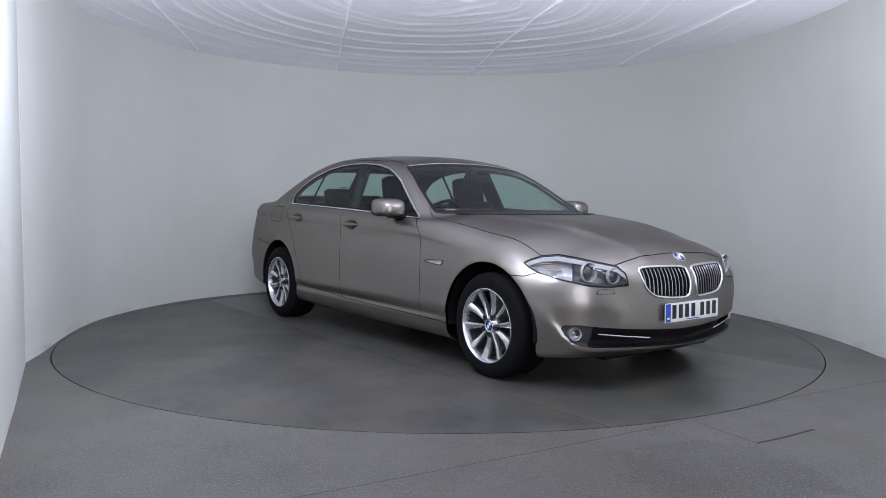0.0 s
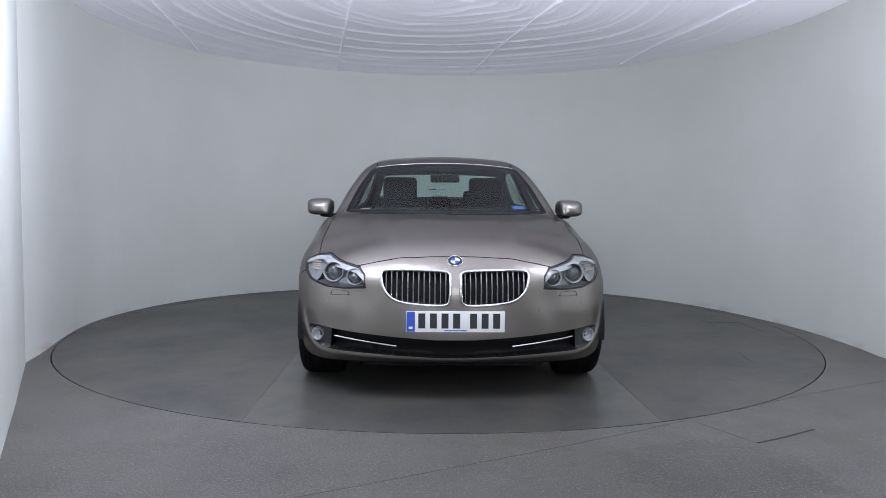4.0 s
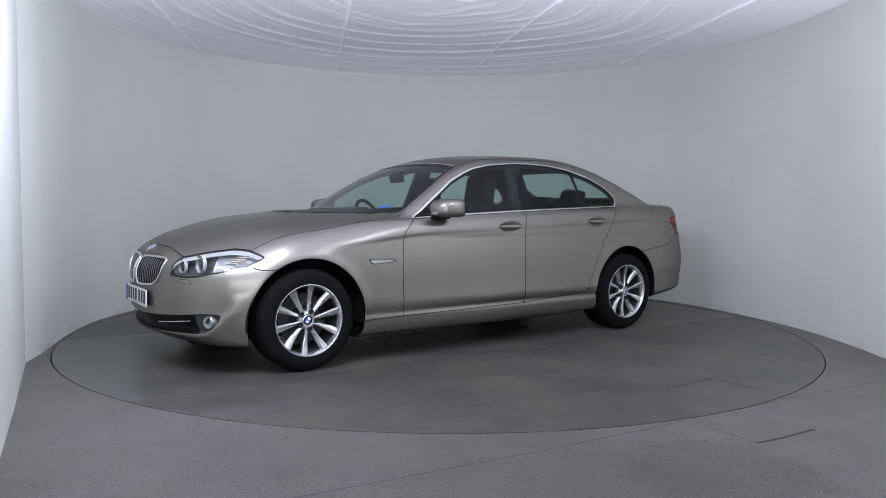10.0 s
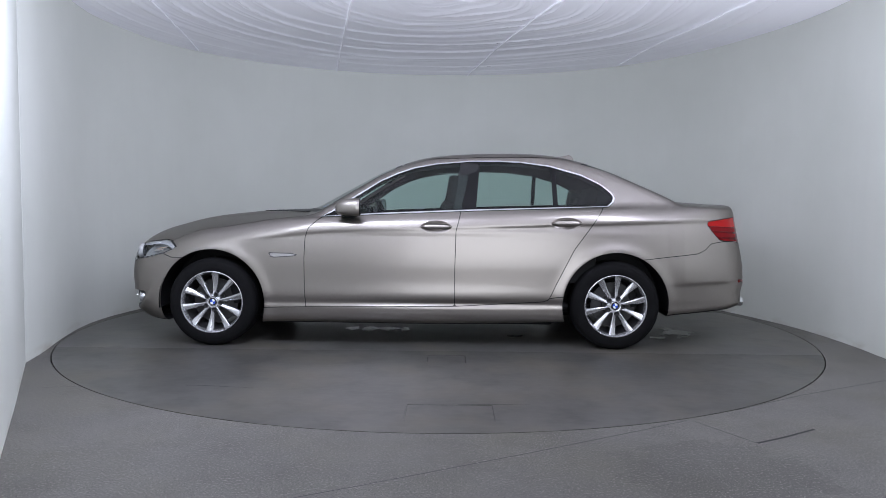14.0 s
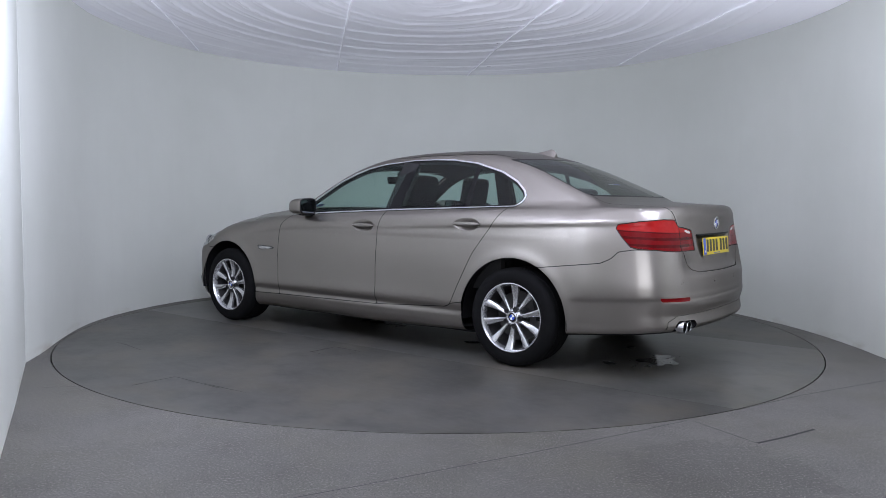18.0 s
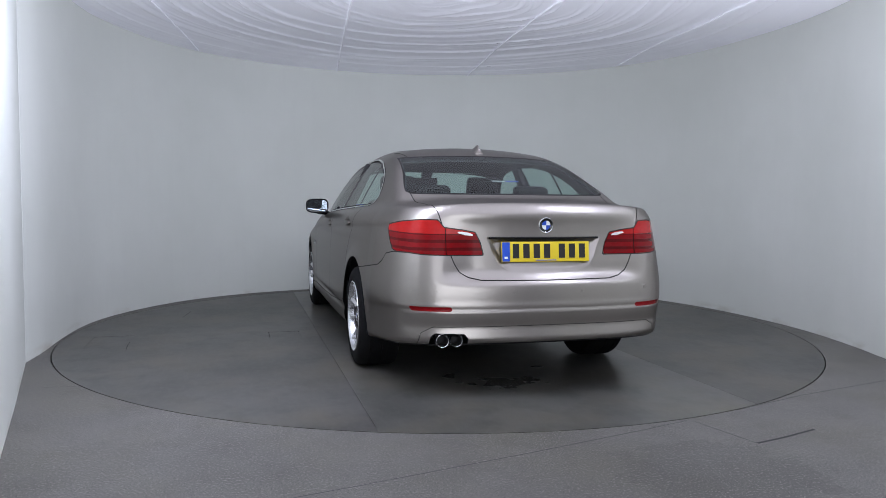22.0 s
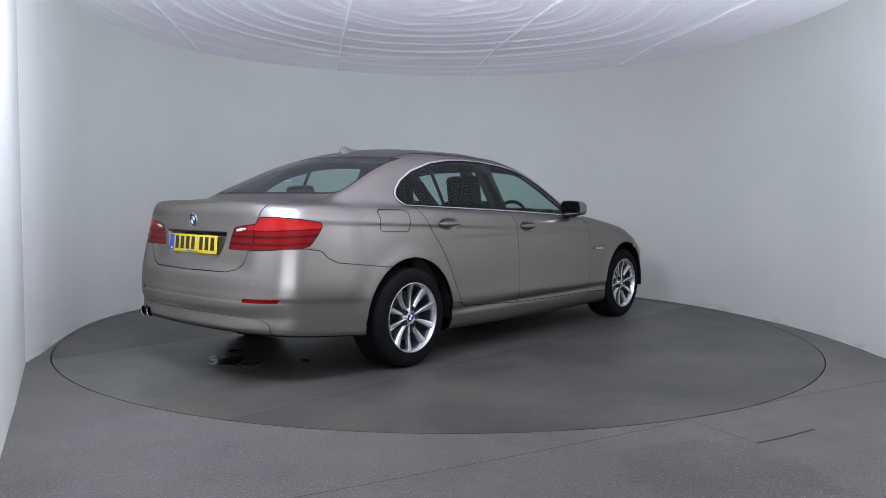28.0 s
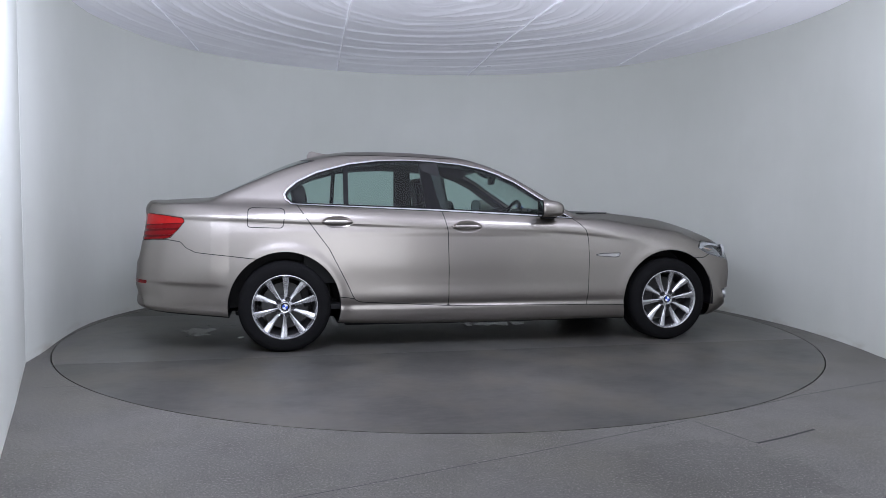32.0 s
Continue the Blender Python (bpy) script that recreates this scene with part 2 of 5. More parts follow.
def wall_line():
    """The wall's inner face in plan, from the right of the entrance round the back to the left panel."""
    pts = [(3.15, -5.4), (3.15, -2.5)]
    for a in np.linspace(-19, 209.3, 116):
        r = float(WALL_R(a))
        pts.append((r * math.cos(radians(a)), r * math.sin(radians(a))))
    return pts


def cloth_fold(r, a):
    """Height of the ceiling cloth's folds, which run round the booth."""
    c, s = math.cos(a), math.sin(a)
    broad = noise.noise((r * 4.0, c * 1.2, s * 1.2))
    drift = r + 0.10 * noise.noise((c * 1.5, s * 1.5, 4.0))
    sharp = max(0, 1 - 9 * abs(noise.noise((drift * 4.5, c * 0.36 + 7, s * 0.36))))
    fine = max(0, 1 - 6 * abs(noise.noise((drift * 11.0, c * 0.7 + 3, s * 0.7))))
    return (0.004 * broad - 0.015 * sharp - 0.006 * fine) * min(1, (1 - min(1, r / 3.15)) * 5 + 0.06)


def build_booth():
    def wall_of(pts, name, label, z1=3.3, mat=None):
        bm = bmesh.new()
        n = len(pts)
        cols = []
        for i, (x, y) in enumerate(pts):
            d = Vector(pts[min(i + 1, n - 1)]) - Vector(pts[max(i - 1, 0)])
            o = Vector((d.y, -d.x)).normalized() * 0.1
            cols.append([bm.verts.new((x, y, -0.2)), bm.verts.new((x, y, z1)), bm.verts.new((x + o.x, y + o.y, z1)), bm.verts.new((x + o.x, y + o.y, -0.2))])
        for a, b in zip(cols, cols[1:]):
            for k in range(4):
                bm.faces.new((a[k], a[(k + 1) % 4], b[(k + 1) % 4], b[k]))
        bm.faces.new(cols[0])
        bm.faces.new(cols[-1][::-1])
        bmesh.ops.recalc_face_normals(bm, faces=bm.faces)
        return tagged(part(name, bm, mat or M_WALL), label, "wall", kind="structure")

    wall_of(wall_line(), "wall_curved", "pale grey painted curved wall round the turntable")
    wall_of([(-2.712, -1.52), (-2.212, -2.52), (-1.722, -3.52), (-1.0, -5.0)], "wall_panel", "flat white painted wall panel beside the entrance")
    # unseen walls added near the camera; they shape what the paint mirrors
    wall_of([(-1.0, -5.0), (-1.0, -7.6)], "wall_side", "unseen pale wall that closes the booth", mat=M_UNSEEN_PALE)
    wall_of([(-1.1, -7.6), (-0.85, -7.6)], "wall_front", "unseen pale wall that closes the booth", mat=M_UNSEEN_PALE)
    wall_of([(2.35, -7.6), (3.25, -7.6)], "wall_front", "unseen wall toned grey to dim reflections in the car", mat=M_UNSEEN_GREY)
    lintel = box_bm(3.2, 0.1, 0.95, pose(0.75, -7.65, 2.825))
    tagged(part("wall_lintel", lintel, M_UNSEEN_PALE, smooth=False), "unseen pale wall over the added lamp", "wall", kind="structure")
    wall_of([(3.15, -7.6), (3.15, -5.4)], "wall_right_unseen", "unseen wall toned grey to dim reflections in the car", mat=M_UNSEEN_GREY)

    # floor: one sheet round the turntable's round opening
    bm = bmesh.new()
    seg = 192
    rads = (R_TABLE + 0.0083, 3.3, 4.0, 5.5, 8.5, 11)
    rings = [[bm.verts.new((r * math.cos(2 * math.pi * i / seg), r * math.sin(2 * math.pi * i / seg), 0)) for i in range(seg)] for r in rads]
    lip = [bm.verts.new((v.co.x, v.co.y, -0.11)) for v in rings[0]]
    for a, b in zip([lip] + rings, rings):
        for i in range(seg):
            bm.faces.new((a[i], b[i], b[(i + 1) % seg], a[(i + 1) % seg]))
    bmesh.ops.recalc_face_normals(bm, faces=bm.faces)
    floor = tagged(part("floor", bm, M_FLOOR), "speckled grey concrete floor round the turntable", "floor", kind="structure")
    bm = bmesh.new()
    bmesh.ops.create_circle(bm, cap_ends=True, segments=96, radius=R_TABLE + 0.3)
    bm.transform(pose(0, 0, -0.1))
    tagged(part("floor_pit", bm, M_GAP), "dark pit under the turntable", "floor", kind="structure")

    # ceiling cloth in concentric folds
    bm = bmesh.new()
    na, nr = 280, 300
    rows = []
    for j in range(nr + 1):
        row = []
        for i in range(na):
            a = 2 * math.pi * i / na
            f = j / nr
            ad = math.degrees(a)
            ad = ad - 360 if ad > 330 else ad
            lim = float(WALL_R(ad)) + 0.05 if -20 < ad < 209 else 8.6
            if not -20 < ad < 209:
                lim = min(lim, 3.2 / max(0.05, abs(math.cos(a))), 8.6)
            r = 0.03 + (lim - 0.03) * f
            x, y = r * math.cos(a), r * math.sin(a)
            z = Z_EDGE + 0.16 * (1 - min(1, r / 3.1) ** 2)
            z += cloth_fold(r, a)
            row.append(bm.verts.new((x, y, z)))
        rows.append(row)
    for a, b in zip(rows, rows[1:]):
        for i in range(na):
            bm.faces.new((a[i], b[i], b[(i + 1) % na], a[(i + 1) % na]))
    bm.faces.new(rows[0][::-1])
    bmesh.ops.recalc_face_normals(bm, faces=bm.faces)
    tagged(part("ceiling", bm, M_CLOTH), "white wrinkled cloth ceiling with a glow put into it", "ceiling", kind="structure")


build_booth()



# ---------------------------------------------------------------- the car's skin, as the zero level of a smooth field
# Car space: x forward from the middle of the wheelbase, y to its left, z up from the ground.
AXLE, HUB_Z, ARCH = 1.484, 0.325, 0.392


def smax(a, b, k):
    h = np.maximum(k - np.abs(a - b), 0) / k
    return np.maximum(a, b) + h * h * k * 0.25


def smin(a, b, k):
    return -smax(-a, -b, k)


def hump(d, w):
    return np.exp(-(d / w) ** 2)


W_PLAN = Curve((2.3, 0.70), (2.1, 0.795), (1.95, 0.85), (1.75, 0.897), (1.484, 0.916), (1.1, 0.924), (0.6, 0.93), (-0.2, 0.933), (-0.9, 0.93), (-1.484, 0.918), (-1.8, 0.902), (-2.1, 0.865), (-2.35, 0.80), (-2.58, 0.70))
CREASE = Curve((2.3, 0.72), (1.6, 0.78), (1.25, 0.80), (0.82, 0.848), (-0.14, 0.888), (-0.97, 0.917), (-2.07, 0.956), (-2.5, 0.97))
CREASE_DEPTH = Curve((2.2, 0.0), (1.5, 0.0), (1.3, 0.12), (1.1, 0.6), (0.8, 1.0), (0.2, 1.0), (-2.0, 1.0), (-2.4, 0.4))
NOSE = Curve((0.18, 2.19), (0.25, 2.25), (0.32, 2.283), (0.42, 2.292), (0.52, 2.294), (0.62, 2.288), (0.70, 2.268), (0.76, 2.228), (0.82, 2.14), (0.9, 1.95))
TAIL = Curve((0.2, -2.43), (0.27, -2.530), (0.34, -2.564), (0.41, -2.568), (0.50, -2.575), (0.61, -2.573), (0.64, -2.564), (0.66, -2.546), (0.68, -2.529), (0.74, -2.512), (0.82, -2.502), (0.90, -2.500), (0.97, -2.503), (1.015, -2.504), (1.045, -2.490), (1.075, -2.468), (1.12, -2.43))
TAIL_EDGE = Curve((0.2, -2.42), (0.27, -2.51), (0.34, -2.554), (0.41, -2.560), (0.50, -2.570), (0.62, -2.566), (0.74, -2.545), (0.86, -2.520), (0.98, -2.497), (1.03, -2.486), (1.07, -2.466), (1.12, -2.43))
DECK = Curve((2.35, 0.69), (2.22, 0.765), (2.07, 0.841), (1.9, 0.883), (1.68, 0.933), (1.42, 0.968), (1.15, 0.994), (0.9, 1.007), (0.4, 1.03), (-0.5, 1.07), (-1.4, 1.10), (-1.9, 1.100), (-2.2, 1.087), (-2.4, 1.073), (-2.6, 1.067))
DECK_DROP = Curve((2.3, 0.053), (2.1, 0.118), (1.9, 0.130), (1.65, 0.080), (1.4, 0.067), (1.15, 0.051), (0.9, 0.046), (0.4, 0.05), (-1.5, 0.055), (-2.0, 0.05), (-2.5, 0.04))
FLOOR_Z = Curve((2.3, 0.2), (1.9, 0.175), (1.0, 0.17), (-1.0, 0.185), (-1.9, 0.25), (-2.5, 0.30))
ROOF = Curve((1.15, 0.86), (0.95, 0.965), (0.766, 1.06), (0.653, 1.122), (0.47, 1.222), (0.286, 1.318), (0.123, 1.384), (-0.087, 1.441), (-0.276, 1.463), (-0.515, 1.476), (-0.756, 1.479), (-1.049, 1.468), (-1.246, 1.432), (-1.497, 1.348), (-1.751, 1.227), (-1.95, 1.128), (-2.1, 1.044), (-2.3, 0.96))
ROOF_SWEEP = Curve((1.0, 0.13), (0.5, 0.09), (0.1, 0.05), (-0.4, 0.0), (-1.0, -0.01), (-1.5, -0.03), (-2.2, -0.05))
CROWN = Curve((1.0, 0.030), (0.2, 0.034), (-0.2, 0.036), (-0.7, 0.036), (-1.3, 0.040), (-1.8, 0.016), (-2.3, 0.006))
W_CABIN = Curve((1.2, 0.70), (0.9, 0.778), (0.6, 0.822), (0.2, 0.847), (-0.4, 0.848), (-1.0, 0.836), (-1.4, 0.818), (-1.7, 0.797), (-2.0, 0.762), (-2.3, 0.70))


def y_side(x, z):
    t = z - CREASE(x)
    aft = np.clip((-1.25 - x) / 0.6, 0, 1)
    y = W_PLAN(x) - (0.035 + 0.015 * aft) * np.maximum(0, (z - 0.58) / 0.4) ** 2 - 0.02 * np.maximum(0, (0.5 - z) / 0.3) ** 2
    y = y + CREASE_DEPTH(x) * (0.0072 / (1 + np.exp(-np.clip((t + 0.012) / 0.0055, -40, 40))) - 0.0036)
    up = np.maximum(0, t - 0.012)
    y = y - (0.02 + 0.23 * aft) * up - (0.9 + 1.3 * aft) * up * up
    mid = hump(x + 0.1, 1.15)
    y = y - 0.017 * mid * hump(z - 0.333, 0.024) + 0.008 * mid * hump(z - 0.385, 0.065) - 0.05 * np.maximum(0, (0.26 - z) / 0.1) ** 2
    for ax in (AXLE, -AXLE):
        d = np.sqrt((x - ax) ** 2 + (z - HUB_Z) ** 2)
        y = y + 0.009 * hump(d - ARCH - 0.005, 0.05)
    # front bumper's flank and the rear bumper's step
    y = y + 0.006 * np.clip((x - 1.6) / 0.2, 0, 1) * hump(z - 0.55, 0.12)
    y = y + 0.010 * np.clip((-1.75 - x) / 0.25, 0, 1) * hump(z - 0.56, 0.12)
    # crease along the rear bumper's flank
    y = y + 0.007 * np.clip((-1.86 - x) / 0.12, 0, 1) / (1 + np.exp(-(z - 0.497 + 0.05 * (x + 2.3)) / 0.006))
    return y


def x_nose(y, z):
    y2 = y * y
    x = NOSE(z) - 0.30 * y2 - 0.55 * y2 ** 5
    # ridges beside the grilles and the hollow of the lower opening
    x = x + 0.012 * hump(y - 0.02, 0.05) * hump(z - 0.62, 0.1)
    x = x - 0.014 * hump(y - 0.50, 0.07) * hump(z - 0.55, 0.09)
    x = x + 0.006 * hump(z - 0.50, 0.07) * np.clip((np.abs(y) - 0.38) / 0.2, 0, 1)
    return x


def x_tail(y, z):
    y2 = y * y
    edge = np.clip((np.abs(y) - 0.40) / 0.26, 0, 1)
    edge = edge * edge * (3 - 2 * edge)
    x = TAIL(z) * (1 - edge) + TAIL_EDGE(z) * edge
    step = 1 / (1 + np.exp(np.clip((z - 0.494) / 0.004, -40, 40)))
    return x + 0.15 * y2 - 0.004 * hump(z - 0.515, 0.02) - 0.010 * step + 0.008 * hump(z - 0.405, 0.035) - 0.008 * hump(z - 0.325, 0.025)


def z_deck(x, y):
    u = np.minimum(np.abs(y) / 0.8, 1.3)
    z = DECK(x) - DECK_DROP(x) * u ** 3
    # bonnet's twin swage lines and the shallow hollow between
    front = np.clip((x - 0.7) / 0.5, 0, 1)
    line = 0.30 + 0.22 * np.clip((2.1 - x) / 1.2, 0, 1)
    z = z + front * 0.010 * (hump(np.abs(y) - line, 0.055)) - front * 0.004 * hump(y, 0.2)
    inner = 0.09 + 0.25 * np.clip((2.12 - x) / 1.2, 0, 1.2)
    out = np.abs(y) - inner
    z = z - 0.06 * front * (0.5 * (out + np.sqrt(out * out + 0.007 ** 2)) - 0.16)
    # lip along the boot's rear edge
    return z + 0.004 * hump(x + 2.46, 0.09) * (x < 0)


LIP = ((0.0, 0.232), (0.42, 0.240), (0.68, 0.244), (0.742, 0.257), (0.779, 0.282), (0.815, 0.327), (0.847, 0.403), (0.864, 0.50))


def lip(x, y, z):
    """The raised lip that runs under the lower opening and up beside it."""
    best = 1.0
    for (ay, az), (by, bz) in zip(LIP, LIP[1:]):
        dy, dz = by - ay, bz - az
        s = np.clip(((y - ay) * dy + (z - az) * dz) / (dy * dy + dz * dz), 0, 1)
        best = np.minimum(best, np.hypot(y - ay - s * dy, z - az - s * dz))
    return 0.015 * hump(best, 0.019) * np.clip((x - 1.75) / 0.15, 0, 1) * np.clip((0.52 - z) / 0.14, 0, 1)


def field(x, y, z):
    y = np.abs(y)
    low = smax(y - y_side(x, z), x - x_nose(y, z), 0.07) - lip(x, y, z)
    low = smax(low, x_tail(y, z) - x, 0.17)
    low = smax(low, z - z_deck(x, y), 0.055 + 0.065 * np.clip((x - 0.75) / 0.35, 0, 1) - 0.035 * np.clip((-1.9 - x) / 0.3, 0, 1))
    low = smax(low, FLOOR_Z(x) - z, 0.05)
    up = np.maximum(0, z - 0.98)
    xs = x + ROOF_SWEEP(x) * y * y
    cab = smax(y - (W_CABIN(x) - 0.47 * (z - 0.98) - 0.22 * up * up), z - (ROOF(xs) - CROWN(x) * (y / 0.55) ** 2), 0.055 + 0.045 * np.clip((x + 1.35) / 0.6, 0, 1) - 0.055 * np.clip((x + 0.3) / 0.4, 0, 1))
    cab = smax(cab, 0.85 + 0.2 * np.clip((-2.02 - x) / 0.2, 0, 1) + 0.15 * np.clip((x - 0.85) / 0.2, 0, 1) - z, 0.05)
    return smin(low, cab, 0.035)


def grad(v, e=4e-4):
    g = np.empty_like(v)
    for k in range(3):
        a, b = v.copy(), v.copy()
        a[:, k] += e
        b[:, k] -= e
        g[:, k] = (field(*a.T) - field(*b.T)) / (2 * e)
    return g


def settle(v, times=4):
    """Moves points onto the skin."""
    for _ in range(times):
        g = grad(v)
        v = v - g * (field(*v.T) / np.maximum((g * g).sum(1), 0.05))[:, None]
    return v


def skin_mesh(cell):
    """Quads of the left half of the skin."""
    xs = np.arange(-2.62, 2.34, cell)
    ys = np.arange(-2.5 * cell, 0.98, cell)
    zs = np.arange(0.12, 1.52, cell)
    f = field(xs[:, None, None], ys[None, :, None], zs[None, None, :])
    s = f < 0
    nx, ny, nz = (n - 1 for n in s.shape)
    total = sum(s[i:nx + i, j:ny + j, k:nz + k].astype(np.int8) for i in (0, 1) for j in (0, 1) for k in (0, 1))
    mixed = (total > 0) & (total < 8)
    ids = np.full(mixed.shape, -1)
    ids[mixed] = np.arange(mixed.sum())
    c = np.argwhere(mixed)
    v = np.stack([xs[c[:, 0]], ys[c[:, 1]], zs[c[:, 2]]], 1) + cell / 2
    quads = []
    for axis in range(3):
        o1, o2 = (axis + 1) % 3, (axis + 2) % 3
        a = [slice(1, -1)] * 3
        b = [slice(1, -1)] * 3
        a[axis], b[axis] = slice(0, -1), slice(1, None)
        cross = s[tuple(a)] != s[tuple(b)]
        e = np.argwhere(cross)
        lead = s[tuple(a)][cross]
        e[:, o1] += 1
        e[:, o2] += 1
        corner = []
        for d1, d2 in ((1, 1), (0, 1), (0, 0), (1, 0)):
            q = e.copy()
            q[:, o1] -= d1
            q[:, o2] -= d2
            corner.append(ids[q[:, 0], q[:, 1], q[:, 2]])
        q = np.stack(corner, 1)
        q[~lead] = q[~lead][:, ::-1]
        quads.append(q)
    q = np.concatenate(quads)
    q = q[(q >= 0).all(1)]
    v = settle(v, 3)
    for _ in range(4):
        acc, cnt = np.zeros_like(v), np.zeros(len(v))
        for k in range(4):
            for o in (1, 3):
                np.add.at(acc, q[:, k], v[q[:, (k + o) % 4]])
                np.add.at(cnt, q[:, k], 1)
        v = np.where(cnt[:, None] > 0, 0.5 * v + 0.5 * acc / np.maximum(cnt, 1)[:, None], v)
        v = settle(v, 1)
    v = settle(v, 2)
    d1 = ((v[q[:, 0]] - v[q[:, 2]]) ** 2).sum(1) < ((v[q[:, 1]] - v[q[:, 3]]) ** 2).sum(1)
    t = np.concatenate([np.where(d1[:, None], q[:, [0, 1, 2]], q[:, [0, 1, 3]]), np.where(d1[:, None], q[:, [0, 2, 3]], q[:, [1, 2, 3]])])
    return v, t


def split(mesh, fn):
    """Cuts a triangle mesh along fn = 0. Returns (the part where fn < 0, the rest)."""
    v, t = mesh
    if len(t) == 0:
        return mesh, mesh
    used = np.unique(t)
    val = np.full(len(v), 1.0)
    val[used] = fn(v[used])
    val[np.abs(val) < 1e-6] = 1e-6
    neg = val < 0
    n = neg[t].sum(1)
    inside, outside, cut = [t[n == 3]], [t[n == 0]], t[(n == 1) | (n == 2)]
    if len(cut):
        lone = np.where(neg[cut].sum(1) == 1, True, False)
        k = np.argmax(neg[cut] == lone[:, None], 1)
        r = np.arange(len(cut))
        a, b, c = cut[r, k], cut[r, (k + 1) % 3], cut[r, (k + 2) % 3]
        lo1, hi1, lo2, hi2 = np.minimum(a, b), np.maximum(a, b), np.minimum(a, c), np.maximum(a, c)
        key, back = np.unique(np.concatenate([lo1 * len(v) + hi1, lo2 * len(v) + hi2]), return_inverse=True)
        p, q = key // len(v), key % len(v)
        w = (val[p] / (val[p] - val[q]))[:, None]
        ab, ac = len(v) + back[:len(cut)], len(v) + back[len(cut):]
        v = np.concatenate([v, v[p] * (1 - w) + v[q] * w])
        tip = np.stack([a, ab, ac], 1)
        rest1, rest2 = np.stack([ab, b, c], 1), np.stack([ab, c, ac], 1)
        inside += [tip[lone], rest1[~lone], rest2[~lone]]
        outside += [tip[~lone], rest1[lone], rest2[lone]]
    return (v, np.concatenate(inside)), (v, np.concatenate(outside))


def ringed(mesh, fn, wall):
    """Adds a line of points at a distance wall inside the edge of a region."""
    a, b = split(mesh, lambda v: fn(v) + wall)
    return a[0], np.concatenate([a[1], b[1]])


def inside_of(poly, axes, where=None, grow=0.0, smooth=False):
    """A function of points: the signed distance to a polygon in two axes (or their mixture), minus grow; 9 where the test fails."""
    p = np.array(poly, float)
    if smooth:
        n = len(p)
        q = []
        for i in range(n):
            a, b, c, d = p[i - 1], p[i], p[(i + 1) % n], p[(i + 2) % n]
            for s in np.linspace(0, 1, 6)[:-1]:
                q.append(0.5 * (2 * b + (c - a) * s + (2 * a - 5 * b + 4 * c - d) * s * s + (3 * b - a - 3 * c + d) * s ** 3))
        p = np.array(q)

    def fn(v):
        x = np.stack([v @ np.array(a, float) for a in axes], 1)
        best, odd = np.full(len(v), 1e9), np.zeros(len(v), bool)
        for a, b in zip(p, np.roll(p, -1, 0)):
            d, w = b - a, x - a
            s = np.clip((w @ d) / max(d @ d, 1e-12), 0, 1)
            best = np.minimum(best, ((w - s[:, None] * d) ** 2).sum(1))
            hit = ((a[1] > x[:, 1]) != (b[1] > x[:, 1])) & (x[:, 0] < d[0] * (x[:, 1] - a[1]) / (d[1] if abs(d[1]) > 1e-12 else 1e-12) + a[0])
            odd ^= hit
        out = np.sqrt(best) * np.where(odd, -1, 1) - grow
        return out if where is None else np.where(where(v), out, np.maximum(out, 0.05))
    return fn


XZ, YZ, XY = ((1, 0, 0), (0, 0, 1)), ((0, 1, 0), (0, 0, 1)), ((1, 0, 0), (0, 1, 0))
NOSE_WRAP, TAIL_WRAP = ((-1, 1, 0), (0, 0, 1)), ((1, 1, 0), (0, 0, 1))
GAP = 0.0027


def skin_part(name, mesh, mat, parent, label="", side="both", move=None, normals=None):
    """Makes an object of a piece of the skin: the left half, its mirror image, or both halves as one."""
    v, t = mesh
    used, t = np.unique(t, return_inverse=True)
    t = t.reshape(-1, 3)
    if len(t) < 2:
        return None
    v = v[used]
    n = grad(v)
    n /= np.linalg.norm(n, axis=1)[:, None]
    if move is not None:
        v = move(v, n)
    vs, ns, ts = [], [], []
    if side in ("left", "both"):
        vs.append(v), ns.append(n), ts.append(t)
    if side in ("right", "both"):
        f = np.array((1, -1, 1))
        ts.append(t[:, ::-1] + (len(v) if side == "both" else 0))
        vs.append(v * f), ns.append(n * f)
    v, n, t = np.concatenate(vs), np.concatenate(ns), np.concatenate(ts)
    me = bpy.data.meshes.new(name)
    me.vertices.add(len(v)), me.loops.add(t.size), me.polygons.add(len(t))
    me.vertices.foreach_set("co", v.ravel())
    me.loops.foreach_set("vertex_index", t.ravel())
    me.polygons.foreach_set("loop_start", np.arange(0, t.size, 3))
    me.polygons.foreach_set("loop_total", np.full(len(t), 3))
    me.update(calc_edges=True)
    me.validate()
    me.shade_smooth()
    if move is None or normals:
        me.normals_split_custom_set_from_vertices([tuple(q) for q in n])
    me.materials.append(mat)
    ob = new(name, me)
    ob.parent = parent
    return tagged(ob, label)

# ---------------------------------------------------------------- the car
CAR = tagged(new("car"), "champagne silver four-door saloon parked on the turntable", "car")
SHELL = split(skin_mesh(0.0135), lambda v: -v[:, 1])[0]
STRIPS = []


def cut(mesh, fn, gap=GAP):
    """Takes a panel out of the skin and leaves a narrow joint. Returns (panel, rest)."""
    a, rest = split(mesh, lambda v: fn(v) + gap)
    if gap > 0:
        strip, rest = split(rest, lambda v: fn(v) - gap)
        STRIPS.append(strip)
    return a, rest


def inward(depth):
    return lambda v, n: v - n * depth


def sunk(fn, depth, wall=0.006):
    """Presses a region in by depth along x, with a steep edge."""
    return lambda v, n: v - n * (depth * np.clip(-fn(v) / wall, 0, 1))[:, None]


